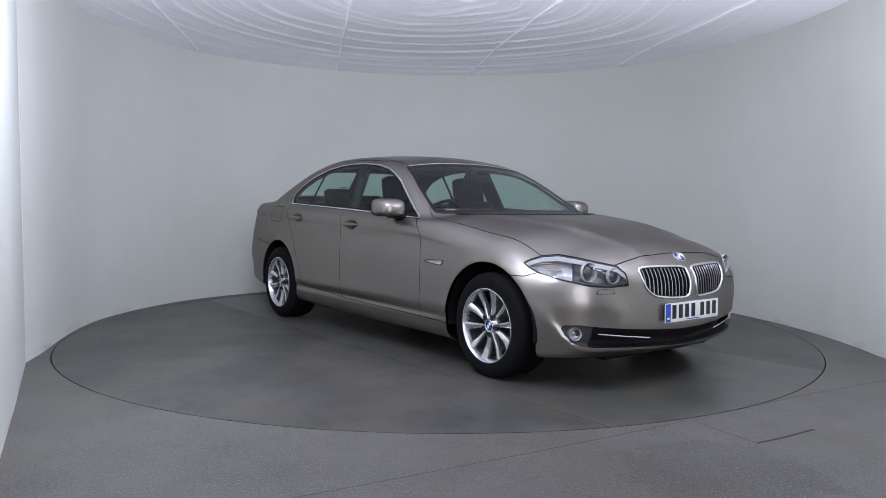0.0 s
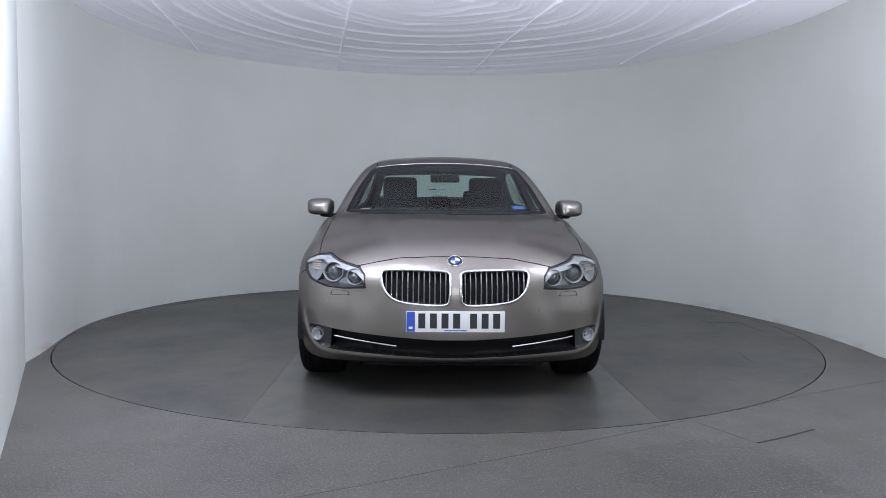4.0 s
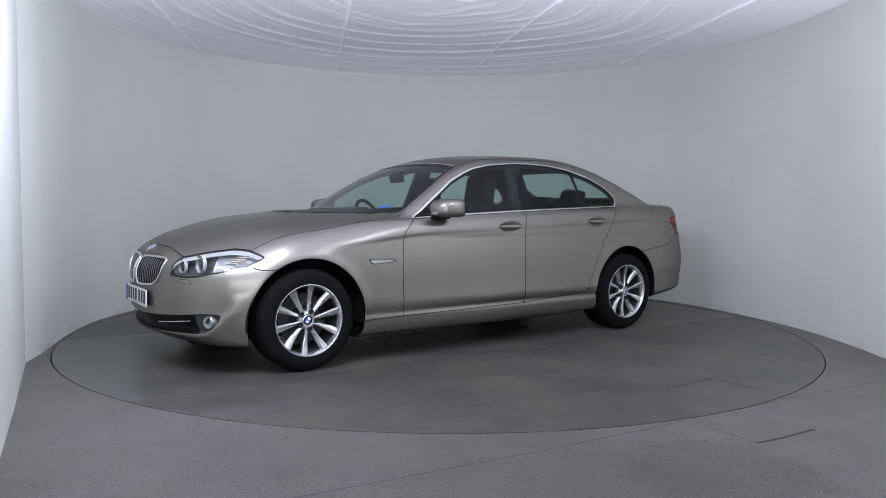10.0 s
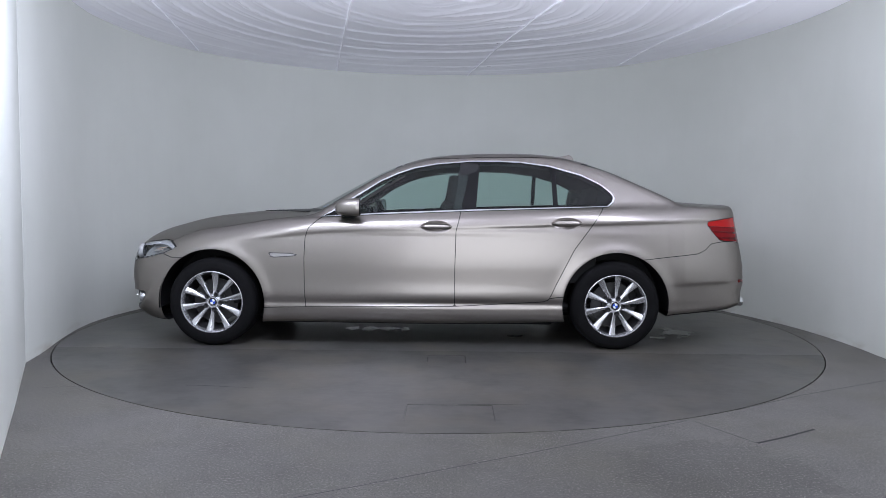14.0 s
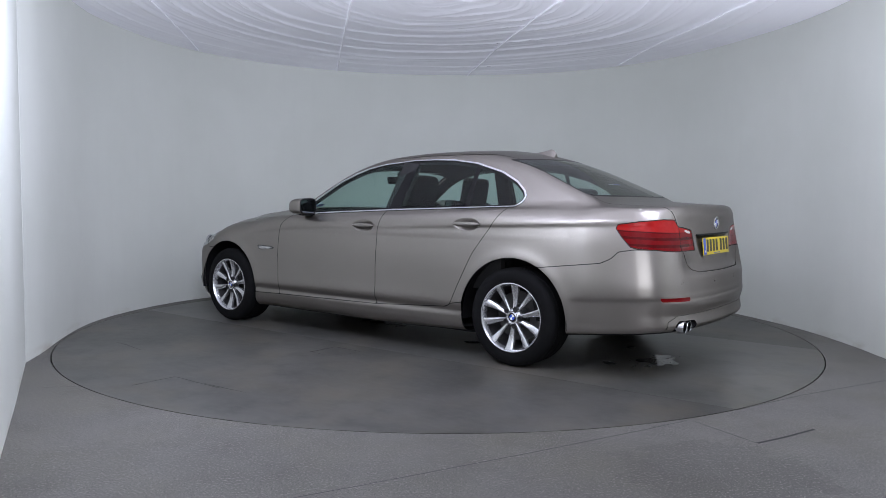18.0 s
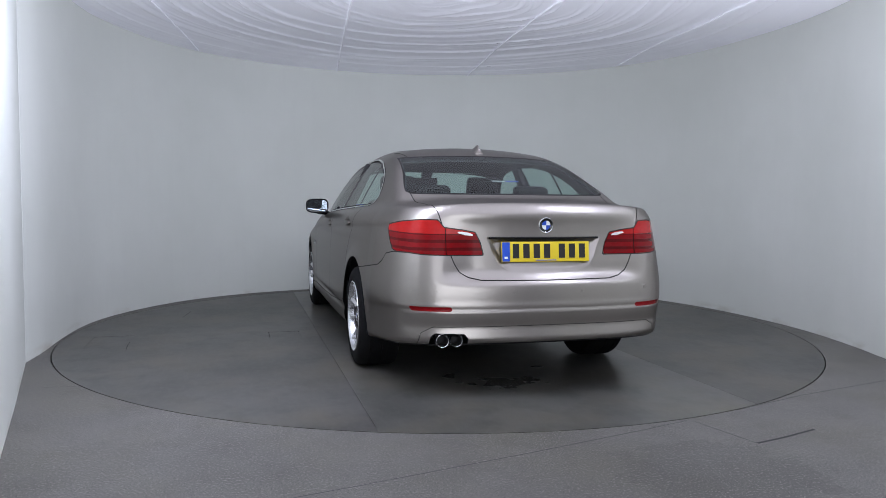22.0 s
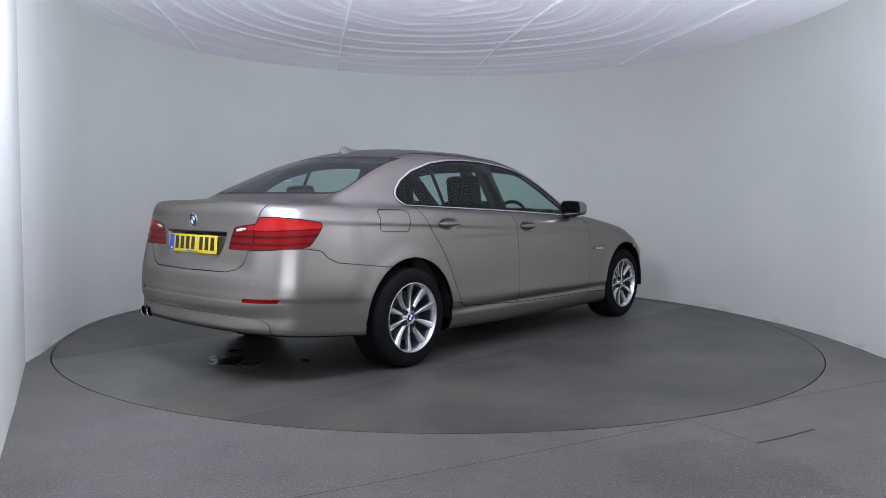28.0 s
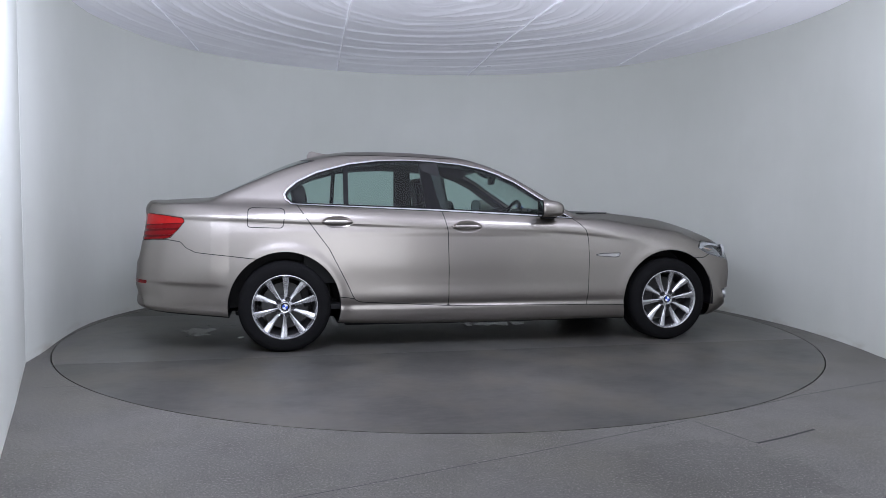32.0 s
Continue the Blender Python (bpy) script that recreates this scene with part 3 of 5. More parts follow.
def reach(p, axis, lo, hi):
    """The place where the skin is crossed along an axis, between lo (inside) and hi (outside)."""
    p = list(p)
    for _ in range(40):
        p[axis] = (lo + hi) / 2
        inside = field(np.array([p[0]]), np.array([p[1]]), np.array([p[2]]))[0] < 0
        lo, hi = (p[axis], hi) if inside else (lo, p[axis])
    return Vector(p)


def skin_normal(p):
    return Vector(grad(np.array([tuple(p)]))[0]).normalized()


def front_at(y, z):
    return reach((0, y, z), 0, 1.2, 2.6)


def rear_at(y, z):
    return reach((0, y, z), 0, -1.2, -2.8)


def side_at(x, z, s=1):
    return reach((x, 0, z), 1, 0, 1.3 * s)


def facing(p, n, up=(0, 0, 1)):
    """A pose at p whose z axis points along n and whose y axis points up."""
    n = Vector(n).normalized()
    x = Vector(up).cross(n).normalized()
    return Matrix.Translation(p) @ Matrix((x, n.cross(x), n)).transposed().to_4x4()


# outlines of the panels: (x, z) for the flanks, (y, z) for nose and tail, (x, y) for the top
FLANK, TOP = (lambda v: v[:, 1] > 0.45), (lambda v: v[:, 2] > 0.62)
DLO = inside_of([(0.690, 0.957), (0.60, 1.012), (0.462, 1.105), (0.257, 1.236), (0.12, 1.298), (0.009, 1.336), (-0.158, 1.368), (-0.421, 1.391), (-0.62, 1.393), (-0.80, 1.386), (-1.018, 1.358), (-1.255, 1.291), (-1.398, 1.220), (-1.470, 1.160), (-1.494, 1.120), (-1.480, 1.080), (-1.435, 1.046), (-0.374, 1.008), (0.256, 0.980)], XZ, FLANK)
SCREEN = inside_of([(-0.1, 1.000), (0.4, 0.996), (0.70, 0.994), (0.737, 1.003), (0.703, 1.10), (0.663, 1.20), (0.620, 1.274), (0.590, 1.328), (0.570, 1.347), (0.45, 1.366), (0.2, 1.381), (-0.1, 1.384)], YZ, lambda v: (v[:, 0] > 0.0) & (v[:, 2] > 0.9))
BACKLIGHT = inside_of([(-0.1, 1.122), (0.57, 1.121), (0.63, 1.124), (0.657, 1.138), (0.652, 1.170), (0.617, 1.255), (0.594, 1.330), (0.583, 1.370), (0.572, 1.378), (0.50, 1.383), (0.3, 1.393), (-0.1, 1.398)], YZ, lambda v: (v[:, 0] < -1.0) & (v[:, 2] > 1.05))
BONNET = inside_of([(2.165, -0.2), (2.165, 0.0), (2.162, 0.2), (2.155, 0.4), (2.142, 0.54), (2.10, 0.66), (2.04, 0.745), (1.96, 0.772), (1.75, 0.778), (1.5, 0.784), (1.2, 0.795), (0.95, 0.800), (0.80, 0.79), (0.71, 0.765), (0.66, 0.71), (0.765, 0.5), (0.845, 0.25), (0.868, 0.0), (0.868, -0.2)], XY, TOP, smooth=True)
COWL = inside_of([(0.66, 0.725), (0.73, 0.71), (0.83, 0.5), (0.91, 0.25), (0.93, 0), (0.93, -0.1), (0.6, -0.1), (0.4, 0.725)], XY, lambda v: (v[:, 2] > 0.9) & (v[:, 2] < 1.06))
HEADLIGHT = inside_of([(-1.735, 0.612), (-1.715, 0.68), (-1.64, 0.722), (-1.50, 0.742), (-1.34, 0.763), (-1.18, 0.777), (-1.05, 0.770), (-0.95, 0.748), (-0.895, 0.728), (-0.94, 0.702), (-1.02, 0.675), (-1.18, 0.646), (-1.32, 0.628), (-1.43, 0.612), (-1.58, 0.606)], NOSE_WRAP, lambda v: v[:, 0] > 1.5)
TAILLIGHT = inside_of([(-2.13, 0.787), (-2.105, 0.86), (-2.075, 0.912), (-1.99, 0.926), (-1.885, 0.937), (-1.84, 0.978), (-1.72, 0.980), (-1.52, 0.968), (-1.36, 0.950), (-1.345, 0.925), (-1.38, 0.875), (-1.44, 0.815), (-1.50, 0.803), (-1.63, 0.800), (-1.75, 0.792), (-1.91, 0.788)], TAIL_WRAP, lambda v: v[:, 0] < -1.9)
BOOT = inside_of([(-0.1, 0.651), (0.38, 0.655), (0.45, 0.670), (0.495, 0.698), (0.52, 0.74), (0.545, 0.80), (0.575, 0.93), (0.60, 1.02), (0.63, 1.075), (0.64, 1.3), (-0.1, 1.3)], YZ, lambda v: (v[:, 0] < -1.9) & (v[:, 2] > 0.5))
KIDNEY_LINE = [(0.045, 0.703), (0.2, 0.712), (0.345, 0.711), (0.392, 0.697), (0.389, 0.645), (0.370, 0.598), (0.325, 0.558), (0.25, 0.538), (0.10, 0.529), (0.045, 0.537), (0.030, 0.57), (0.028, 0.66)]
KIDNEY = inside_of(KIDNEY_LINE, YZ, lambda v: v[:, 0] > 1.9, smooth=True)
INTAKE = inside_of([(-0.1, 0.345), (0.1, 0.345), (0.33, 0.357), (0.5, 0.370), (0.64, 0.383), (0.745, 0.396), (0.800, 0.392), (0.812, 0.378), (0.798, 0.337), (0.77, 0.298), (0.728, 0.274), (0.66, 0.264), (0.52, 0.259), (0.3, 0.250), (0.06, 0.242), (-0.1, 0.242)], YZ, lambda v: v[:, 0] > 1.85)
PLATE_WELL = inside_of([(-0.1, 0.886), (0.340, 0.886), (0.325, 0.85), (0.30, 0.78), (0.27, 0.733), (0.22, 0.703), (0.17, 0.695), (-0.1, 0.695)], YZ, lambda v: v[:, 0] < -2.3)
REFLECTOR = inside_of([(-1.99, 0.490), (-1.99, 0.514), (-1.66, 0.515), (-1.69, 0.491)], TAIL_WRAP, lambda v: v[:, 0] < -2.0)
FRONT_BUMPER = inside_of([(1.5, 0.05), (1.5, 0.653), (1.79, 0.653), (1.87, 0.68), (2.0, 0.70), (2.12, 0.72), (2.16, 0.83), (2.5, 0.83), (2.5, 0.05)], XZ)
REAR_BUMPER = inside_of([(-1.5, 0.05), (-1.5, 0.655), (-1.713, 0.669), (-2.087, 0.712), (-2.15, 0.742), (-2.19, 0.785), (-2.28, 0.80), (-2.8, 0.80), (-2.8, 0.05)], XZ)
FRONT_DOOR = inside_of([(0.672, 0.962), (0.72, 0.925), (0.772, 0.875), (0.793, 0.81), (0.80, 0.66), (0.797, 0.45), (0.789, 0.299), (-0.305, 0.313), (-0.303, 0.58), (-0.310, 0.865), (-0.335, 0.96), (-0.352, 1.05), (0.45, 1.04), (0.60, 0.995)], XZ, FLANK)
REAR_DOOR = inside_of([(-0.305, 0.313), (-0.303, 0.58), (-0.310, 0.865), (-0.335, 0.96), (-0.352, 1.06), (-1.39, 1.10), (-1.40, 1.05), (-1.355, 0.985), (-1.30, 0.905), (-1.174, 0.735), (-1.049, 0.49), (-1.008, 0.40), (-0.99, 0.368), (-0.95, 0.352)], XZ, FLANK)
SILL = inside_of([(1.4, 0.05), (1.4, 0.284), (0.789, 0.299), (-0.305, 0.313), (-0.95, 0.352), (-1.0, 0.378), (-1.066, 0.389), (-1.3, 0.395), (-1.3, 0.05)], XZ, FLANK)
FRONT_WING = inside_of([(0.55, 0.0), (2.5, 0.0), (2.5, 1.2), (0.95, 1.2), (0.68, 0.995), (0.62, 0.95)], XZ)
ROOF_PANEL = inside_of([(0.35, -0.1), (0.30, 0.50), (0.1, 0.545), (-0.3, 0.568), (-1.0, 0.552), (-1.35, 0.51), (-1.6, 0.46), (-1.7, -0.1)], XY, lambda v: v[:, 2] > 1.22)
def oval(x, z, a, b, p=1.0):
    return [(x + a * math.cos(k * math.pi / 14), z + b * math.sin(k * math.pi / 14) * abs(math.sin(k * math.pi / 14)) ** p) for k in range(28)]


HANDLE_F = inside_of(oval(-0.165, 0.895, 0.116, 0.046, 0.3), XZ, FLANK)
HANDLE_R = inside_of(oval(-1.117, 0.927, 0.114, 0.044, 0.3), XZ, FLANK)
GILL = inside_of([(1.062, 0.699), (0.90, 0.694), (0.856, 0.688), (0.848, 0.680), (0.88, 0.670), (1.02, 0.660), (1.05, 0.668)], XZ, FLANK)
WASHER = inside_of([(0.565, 0.572), (0.575, 0.592), (0.635, 0.597), (0.665, 0.592), (0.675, 0.570)], YZ, lambda v: v[:, 0] > 1.8)
FLAP = inside_of([(-1.74, 0.90), (-1.725, 0.887), (-1.51, 0.882), (-1.495, 0.895), (-1.482, 0.985), (-1.488, 1.01), (-1.51, 1.022), (-1.715, 1.024), (-1.735, 1.01)], XZ, FLANK)


def handle(door, x, z, side):
    """A pull bar that bridges its hollow."""
    s = 1 if side == "left" else -1
    bm = bmesh.new()
    rows = []
    for f in np.linspace(-1, 1, 15):
        px = x + 0.108 * f
        e = side_at(px, z)
        w = 0.0145 * (1 - abs(f) ** 5) + 0.002
        rows.append([bm.verts.new((px, s * (e.y + dy), z + dz * w)) for dy, dz in ((-0.004, -1), (0.007, -0.95), (0.013, -0.45), (0.014, 0.2), (0.009, 0.9), (-0.004, 1))])
    for a, b in zip(rows, rows[1:]):
        for k in range(6):
            bm.faces.new((a[k], a[(k + 1) % 6], b[(k + 1) % 6], b[k]))
    bm.faces.new(rows[0])
    bm.faces.new(rows[-1][::-1])
    bmesh.ops.recalc_face_normals(bm, faces=bm.faces)
    part("handle", bm, M_PAINT, door, "painted pull handle")


def build_shell():
    m = SHELL
    for ax in (AXLE, -AXLE):
        m = split(m, lambda v: np.where(v[:, 1] > 0.5, np.hypot(v[:, 0] - ax, v[:, 2] - HUB_Z) - ARCH, 0.05))[1]
    under, m = split(m, lambda v: v[:, 2] - FLOOR_Z(v[:, 0]) - 0.012)
    skin_part("underbody", under, M_BLACK, CAR, "black plastic underbody")

    # glass
    screen, m = cut(m, SCREEN, 0)
    pane, rim = split(screen, lambda v: SCREEN(v) + 0.022)
    ob = skin_part("windscreen", pane, M_GLASS, CAR, "tinted windscreen")
    skin_part("windscreen_edge", rim, M_POST, ob, "black edge of the windscreen")
    back, m = cut(m, BACKLIGHT, 0)
    pane, rim = split(back, lambda v: BACKLIGHT(v) + 0.009)
    ob = skin_part("rear_window", pane, M_GLASS, CAR, "tinted rear window")
    skin_part("rear_window_edge", rim, M_POST, ob, "black edge of the rear window")

    # lines of points along the crease, so that it stays sharp
    for off in (-0.034, -0.017, 0.0, 0.012):
        a, b = split(m, lambda v: np.where(v[:, 1] > 0.6, v[:, 2] - CREASE(v[:, 0]) - off, 0.05))
        m = a[0], np.concatenate([a[1], b[1]])
    dlo, m = cut(m, lambda v: DLO(v), 0)
    slant = lambda v: np.clip(1.2 * grad(v)[:, 1] / np.linalg.norm(grad(v), axis=1) - 0.1, 0.25, 1)
    chrome, dlo = split(dlo, lambda v: -DLO(v) - 0.0125 * slant(v))
    seal, dlo = split(dlo, lambda v: -DLO(v) - 0.025 * slant(v))
    lean = lambda x0, k: (lambda v: v[:, 0] - x0 - k * (v[:, 2] - 1.01))
    front_pane, dlo = split(dlo, lambda v: -lean(-0.345, -0.21)(v))
    sail, front_pane = split(front_pane, lambda v: 0.545 + 0.3 * (v[:, 2] - 1.0) - v[:, 0])
    b_post, dlo = split(dlo, lambda v: -lean(-0.455, -0.09)(v))
    rear_pane, dlo = split(dlo, lambda v: -lean(-1.030, 0.02)(v))
    divider, quarter = split(dlo, lambda v: -lean(-1.066, 0.02)(v))

    # panels
    head, m = cut(m, HEADLIGHT, 0.0025)
    bonnet, m = cut(m, BONNET)
    cowl, m = split(m, COWL)
    for side in ("left", "right"):
        skin_part("cowl", cowl, M_BLACK, CAR, "black plastic cowl under the windscreen", side=side, move=inward(0.012))
    tail, m = cut(m, TAILLIGHT, 0.003)
    boot, m = cut(m, BOOT)
    f_bumper, m = cut(m, FRONT_BUMPER)
    r_bumper, m = cut(m, REAR_BUMPER)
    f_door, m = cut(m, FRONT_DOOR)
    r_door, m = cut(m, REAR_DOOR)
    sill, m = cut(m, SILL)
    roof, m = cut(m, ROOF_PANEL, 0.004)
    wing, frame_ = cut(m, FRONT_WING, 0.0)

    skin_part("bonnet", bonnet, M_PAINT, CAR)
    skin_part("roof", roof, M_PAINT, CAR)
    for side in ("left", "right"):
        skin_part("sill", sill, M_PAINT, CAR, side=side)
        gill, w = split(wing, GILL)
        slot, gill = split(gill, lambda v: GILL(v) + 0.0045)
        bowl_f, fd = split(f_door, HANDLE_F)
        bowl_r, rd = split(r_door, HANDLE_R)
        skin_part("front_wing", w, M_PAINT, CAR, side=side)
        g = skin_part("side_gill", gill, M_STEEL, CAR, "dull steel frame of the side repeater", side=side, move=inward(-0.005))
        skin_part("gill_lens", slot, M_GILL, g, "grey lens of the side repeater", side=side, move=inward(-0.002))
        door = skin_part("front_door", fd, M_PAINT, CAR, side=side)
        skin_part("window", front_pane, M_GLASS, door, "tinted front side window", side=side)
        skin_part("sail_panel", sail, M_POST, door, "black corner panel at the mirror", side=side)
        skin_part("window_post", b_post, M_POST, door, "gloss black door post", side=side)
        rdoor = skin_part("rear_door", rd, M_PAINT, CAR, side=side)
        skin_part("handle_recess", ringed(bowl_f, HANDLE_F, 0.035), M_PAINT, door, side=side, move=sunk(HANDLE_F, 0.02, 0.035))
        skin_part("handle_recess", ringed(bowl_r, HANDLE_R, 0.035), M_PAINT, rdoor, side=side, move=sunk(HANDLE_R, 0.02, 0.035))
        handle(door, -0.165, 0.895, side)
        handle(rdoor, -1.117, 0.927, side)
        skin_part("window", rear_pane, M_GLASS, rdoor, "tinted rear side window", side=side)
        skin_part("window_post", divider, M_POST, rdoor, "black window divider", side=side)
        skin_part("quarter_window", quarter, M_GLASS, rdoor, "small tinted quarter window", side=side)
        skin_part("window_surround", chrome, M_CHROME, CAR, "chrome strip round the side windows", side=side, move=inward(-0.004), normals=True)
        skin_part("window_seal", seal, M_BLACK, CAR, "black rubber window seal", side=side, move=inward(0.003))
        if side == "right":
            flap, body = cut(frame_, FLAP)
            skin_part("fuel_flap", flap, M_PAINT, CAR, "rounded fuel filler flap", side=side)
            skin_part("rear_wing", body, M_PAINT, CAR, side=side)
        else:
            skin_part("rear_wing", frame_, M_PAINT, CAR, side=side)

    # nose: grilles, lower opening
    hole, f_bumper = split(f_bumper, KIDNEY)
    hole = ringed(hole, KIDNEY, 0.004)
    intake, f_bumper = split(f_bumper, INTAKE)
    washer, f_bumper = cut(f_bumper, WASHER, 0.0012)
    fb = skin_part("front_bumper", f_bumper, M_PAINT, CAR)
    for side in ("left", "right"):
        skin_part("washer_cover", washer, M_PAINT, fb, side=side)
    pocket, intake = split(intake, lambda v: 0.683 - 0.08 * (v[:, 2] - 0.33) - v[:, 1])
    skin_part("lower_grille", ringed(intake, INTAKE, 0.006), M_BLACK, CAR, "black lower air intake", move=sunk(INTAKE, 0.07))
    for side in ("left", "right"):
        skin_part("fog_lamp_pocket", ringed(pocket, INTAKE, 0.006), M_HOUSING, fb, "dark grey pocket round the fog lamp", side=side, move=sunk(INTAKE, 0.022))
    for side, s in (("left", 1), ("right", -1)):
        rim = []
        for k in range(len(KIDNEY_LINE) * 5 + 1):
            i, f = divmod(k / 5 % len(KIDNEY_LINE), 1)
            a, b, c, d = (np.array(KIDNEY_LINE[(int(i) + o) % len(KIDNEY_LINE)]) for o in (-1, 0, 1, 2))
            y, z = 0.5 * (2 * b + (c - a) * f + (2 * a - 5 * b + 4 * c - d) * f * f + (3 * b - a - 3 * c + d) * f ** 3)
            rim.append((front_at(y, z).x + 0.001, s * y, z))
        g = part("kidney_grille", tube_bm(rim, 0.0085, 10), M_CHROME, CAR, "chrome-framed grille with upright slats")
        skin_part("grille_back", hole, M_BLACK, g, side=side, move=sunk(KIDNEY, 0.055, 0.004))
        for i in range(12):
            y = 0.050 + i * 0.0288
            ins = [z for z in np.arange(0.525, 0.72, 0.003) if KIDNEY(np.array([[2.2, y, z]]))[0] < -0.003]
            bm = bmesh.new()
            rows = []
            for z in np.linspace(ins[0], ins[-1], 7):
                p = front_at(y, z)
                rows.append([bm.verts.new((p.x - dx, s * (y + dy), z)) for dx, dy in ((0.004, -0.0035), (0.001, 0.0), (0.004, 0.0035), (0.022, 0.003), (0.022, -0.003))])
            for a, b in zip(rows, rows[1:]):
                for k in range(5):
                    bm.faces.new((a[k], a[(k + 1) % 5], b[(k + 1) % 5], b[k]))
            bmesh.ops.recalc_face_normals(bm, faces=bm.faces)
            part("slat", bm, M_SLAT, g, "", smooth=False)

    # tail: number plate well, reflectors, exhaust opening
    well, boot = split(boot, PLATE_WELL)
    lid = skin_part("boot_lid", boot, M_PAINT, CAR)
    skin_part("plate_recess", ringed(well, PLATE_WELL, 0.03), M_PAINT, lid, "painted recess round the rear number plate", move=lambda v, n: v - n * (0.03 * np.clip((v[:, 2] - 0.70) / 0.186, 0, 1) * np.clip(-PLATE_WELL(v) / 0.03, 0, 1))[:, None])
    refl, r_bumper = split(r_bumper, REFLECTOR)
    low, r_bumper = cut(r_bumper, inside_of([(-0.2, 0.05), (-0.2, 0.41), (0.64, 0.405), (0.70, 0.37), (0.76, 0.05)], YZ, lambda v: v[:, 0] < -2.2), 0.0015)
    bumper = skin_part("rear_bumper", r_bumper, M_PAINT, CAR)
    hole = inside_of([(0.455, 0.1), (0.455, 0.345), (0.475, 0.368), (0.63, 0.372), (0.655, 0.35), (0.66, 0.1)], YZ, lambda v: v[:, 0] < -2.2)
    port, left_low = split(low, hole)
    skin_part("valance", left_low, M_PAINT, bumper, side="left")
    skin_part("valance", low, M_PAINT, bumper, side="right")
    skin_part("exhaust_opening", ringed(port, hole, 0.006), M_BLACK, bumper, "black opening round the tailpipes", side="left", move=sunk(hole, 0.08))
    for side in ("left", "right"):
        skin_part("reflector", refl, M_REDBAR, bumper, "red bumper reflector", side=side)

    # lamps
    inner, outer = split(tail, lambda v: v[:, 1] - 0.562)
    outer = split(outer, lambda v: 0.566 - v[:, 1])[0]
    for side in ("left", "right"):
        for piece, root, name in ((outer, CAR, "tail_light"), (inner, CAR, "boot_lamp")):
            lower, upper = split(piece, lambda v: v[:, 2] - (0.915 + 0.05 * (v[:, 0] + 2.2) if name == "tail_light" else 0.902))
            lamp = skin_part(name, upper, M_RED, root, "red rear lamp with light bars", side=side)
            if name == "boot_lamp":
                clear = inside_of([(0.412, 0.893), (0.416, 0.907), (0.49, 0.917), (0.50, 0.91), (0.47, 0.897)], YZ, grow=0.0)
                white, _ = split(inner, clear)
                skin_part("reversing_lamp", white, M_WHITELENS, lamp, "clear reversing lamp", side=side, move=inward(-0.001))
            wave = lambda v: np.cos((v[:, 2] - 0.80 - 0.02 * np.clip((v[:, 0] + 2.4) * 3, 0, 1)) * 2 * math.pi / 0.042) + 0.32
            dark, light = split(lower, wave)
            skin_part("light_bar", light, M_REDBAR, lamp, side=side)
            skin_part("dark_band", dark, M_REDDARK, lamp, side=side, move=inward(0.002), normals=True)

    for side, s in (("left", 1), ("right", -1)):
        lens, rim = split(head, lambda v: HEADLIGHT(v) + 0.007)
        lamp = skin_part("headlight", lens, M_LENS, CAR, "clear headlight lens over twin round lamps", side=side)
        skin_part("headlight_edge", rim, M_GLOSS, lamp, "black edge of the headlight", side=side)
        fore, aft = split(lens, lambda v: v[:, 1] - v[:, 0] + 1.285)
        skin_part("turn_reflector", aft, M_STEELBRIGHT, lamp, "bright faceted reflector of the turn lamp", side=side, normals=False,
                  move=lambda v, n: v - n * (0.010 + 0.0035 * np.cos((v[:, 1] - v[:, 0]) * 2 * math.pi / 0.024) + 0.018 * np.clip(-HEADLIGHT(v) / 0.03, 0, 1))[:, None])
        skin_part("bowl", fore, M_BOWL, lamp, "grey headlight bowl", side=side,
                  move=lambda v, n: v - n * (0.006 + 0.05 * np.clip(-HEADLIGHT(v) / 0.03, 0, 1))[:, None])
        brow, _ = split(lens, lambda v: -HEADLIGHT(v + np.array((0, 0, 0.031))))
        skin_part("brow", brow, M_RING, lamp, "pale brow along the lamp's upper edge", side=side, move=inward(0.003))
        for y, z, r in ((0.665, 0.688, 0.056), (0.540, 0.668, 0.047)):
            p = front_at(y, z)
            m4 = facing((p.x - 0.028, s * p.y, p.z), (1, s * 0.12, 0.05))
            part("ring", lathe_bm([(r, -0.012), (r, 0.004), (r * 0.955, 0.008), (r * 0.90, 0.004), (r * 0.86, -0.012)], 36, m4), M_RING, lamp, "pale lamp ring")
            part("projector", lathe_bm([(r * 0.87, -0.01), (r * 0.76, -0.016), (r * 0.62, -0.006), (r * 0.4, 0.004), (r * 0.15, 0.008), (0.001, 0.0085)], 36, m4), M_PROJ, lamp, "dark projector lens")
        for k in range(4):
            p = front_at(0.79, 0.694 + 0.011 * k)
            part("side_reflector", box_bm(0.085 - 0.008 * abs(k - 1.5), 0.006, 0.012, facing((p.x - 0.026, s * (p.y - 0.008), p.z), (0.62, s * 0.78, 0)), 0.002), M_AMBERPALE if k in (1, 2) else M_WHITELENS, lamp, "pale ribbed turn lamp")

    joint = STRIPS
    base, vs, ts = 0, [], []
    for v, t in joint:
        if len(t):
            u, tt = np.unique(t, return_inverse=True)
            vs.append(v[u]), ts.append(tt.reshape(-1, 3) + base)
            base += len(u)
    skin_part("panel_joints", (np.concatenate(vs), np.concatenate(ts)), M_GAP, CAR, "dark joints between the panels", move=inward(0.005))


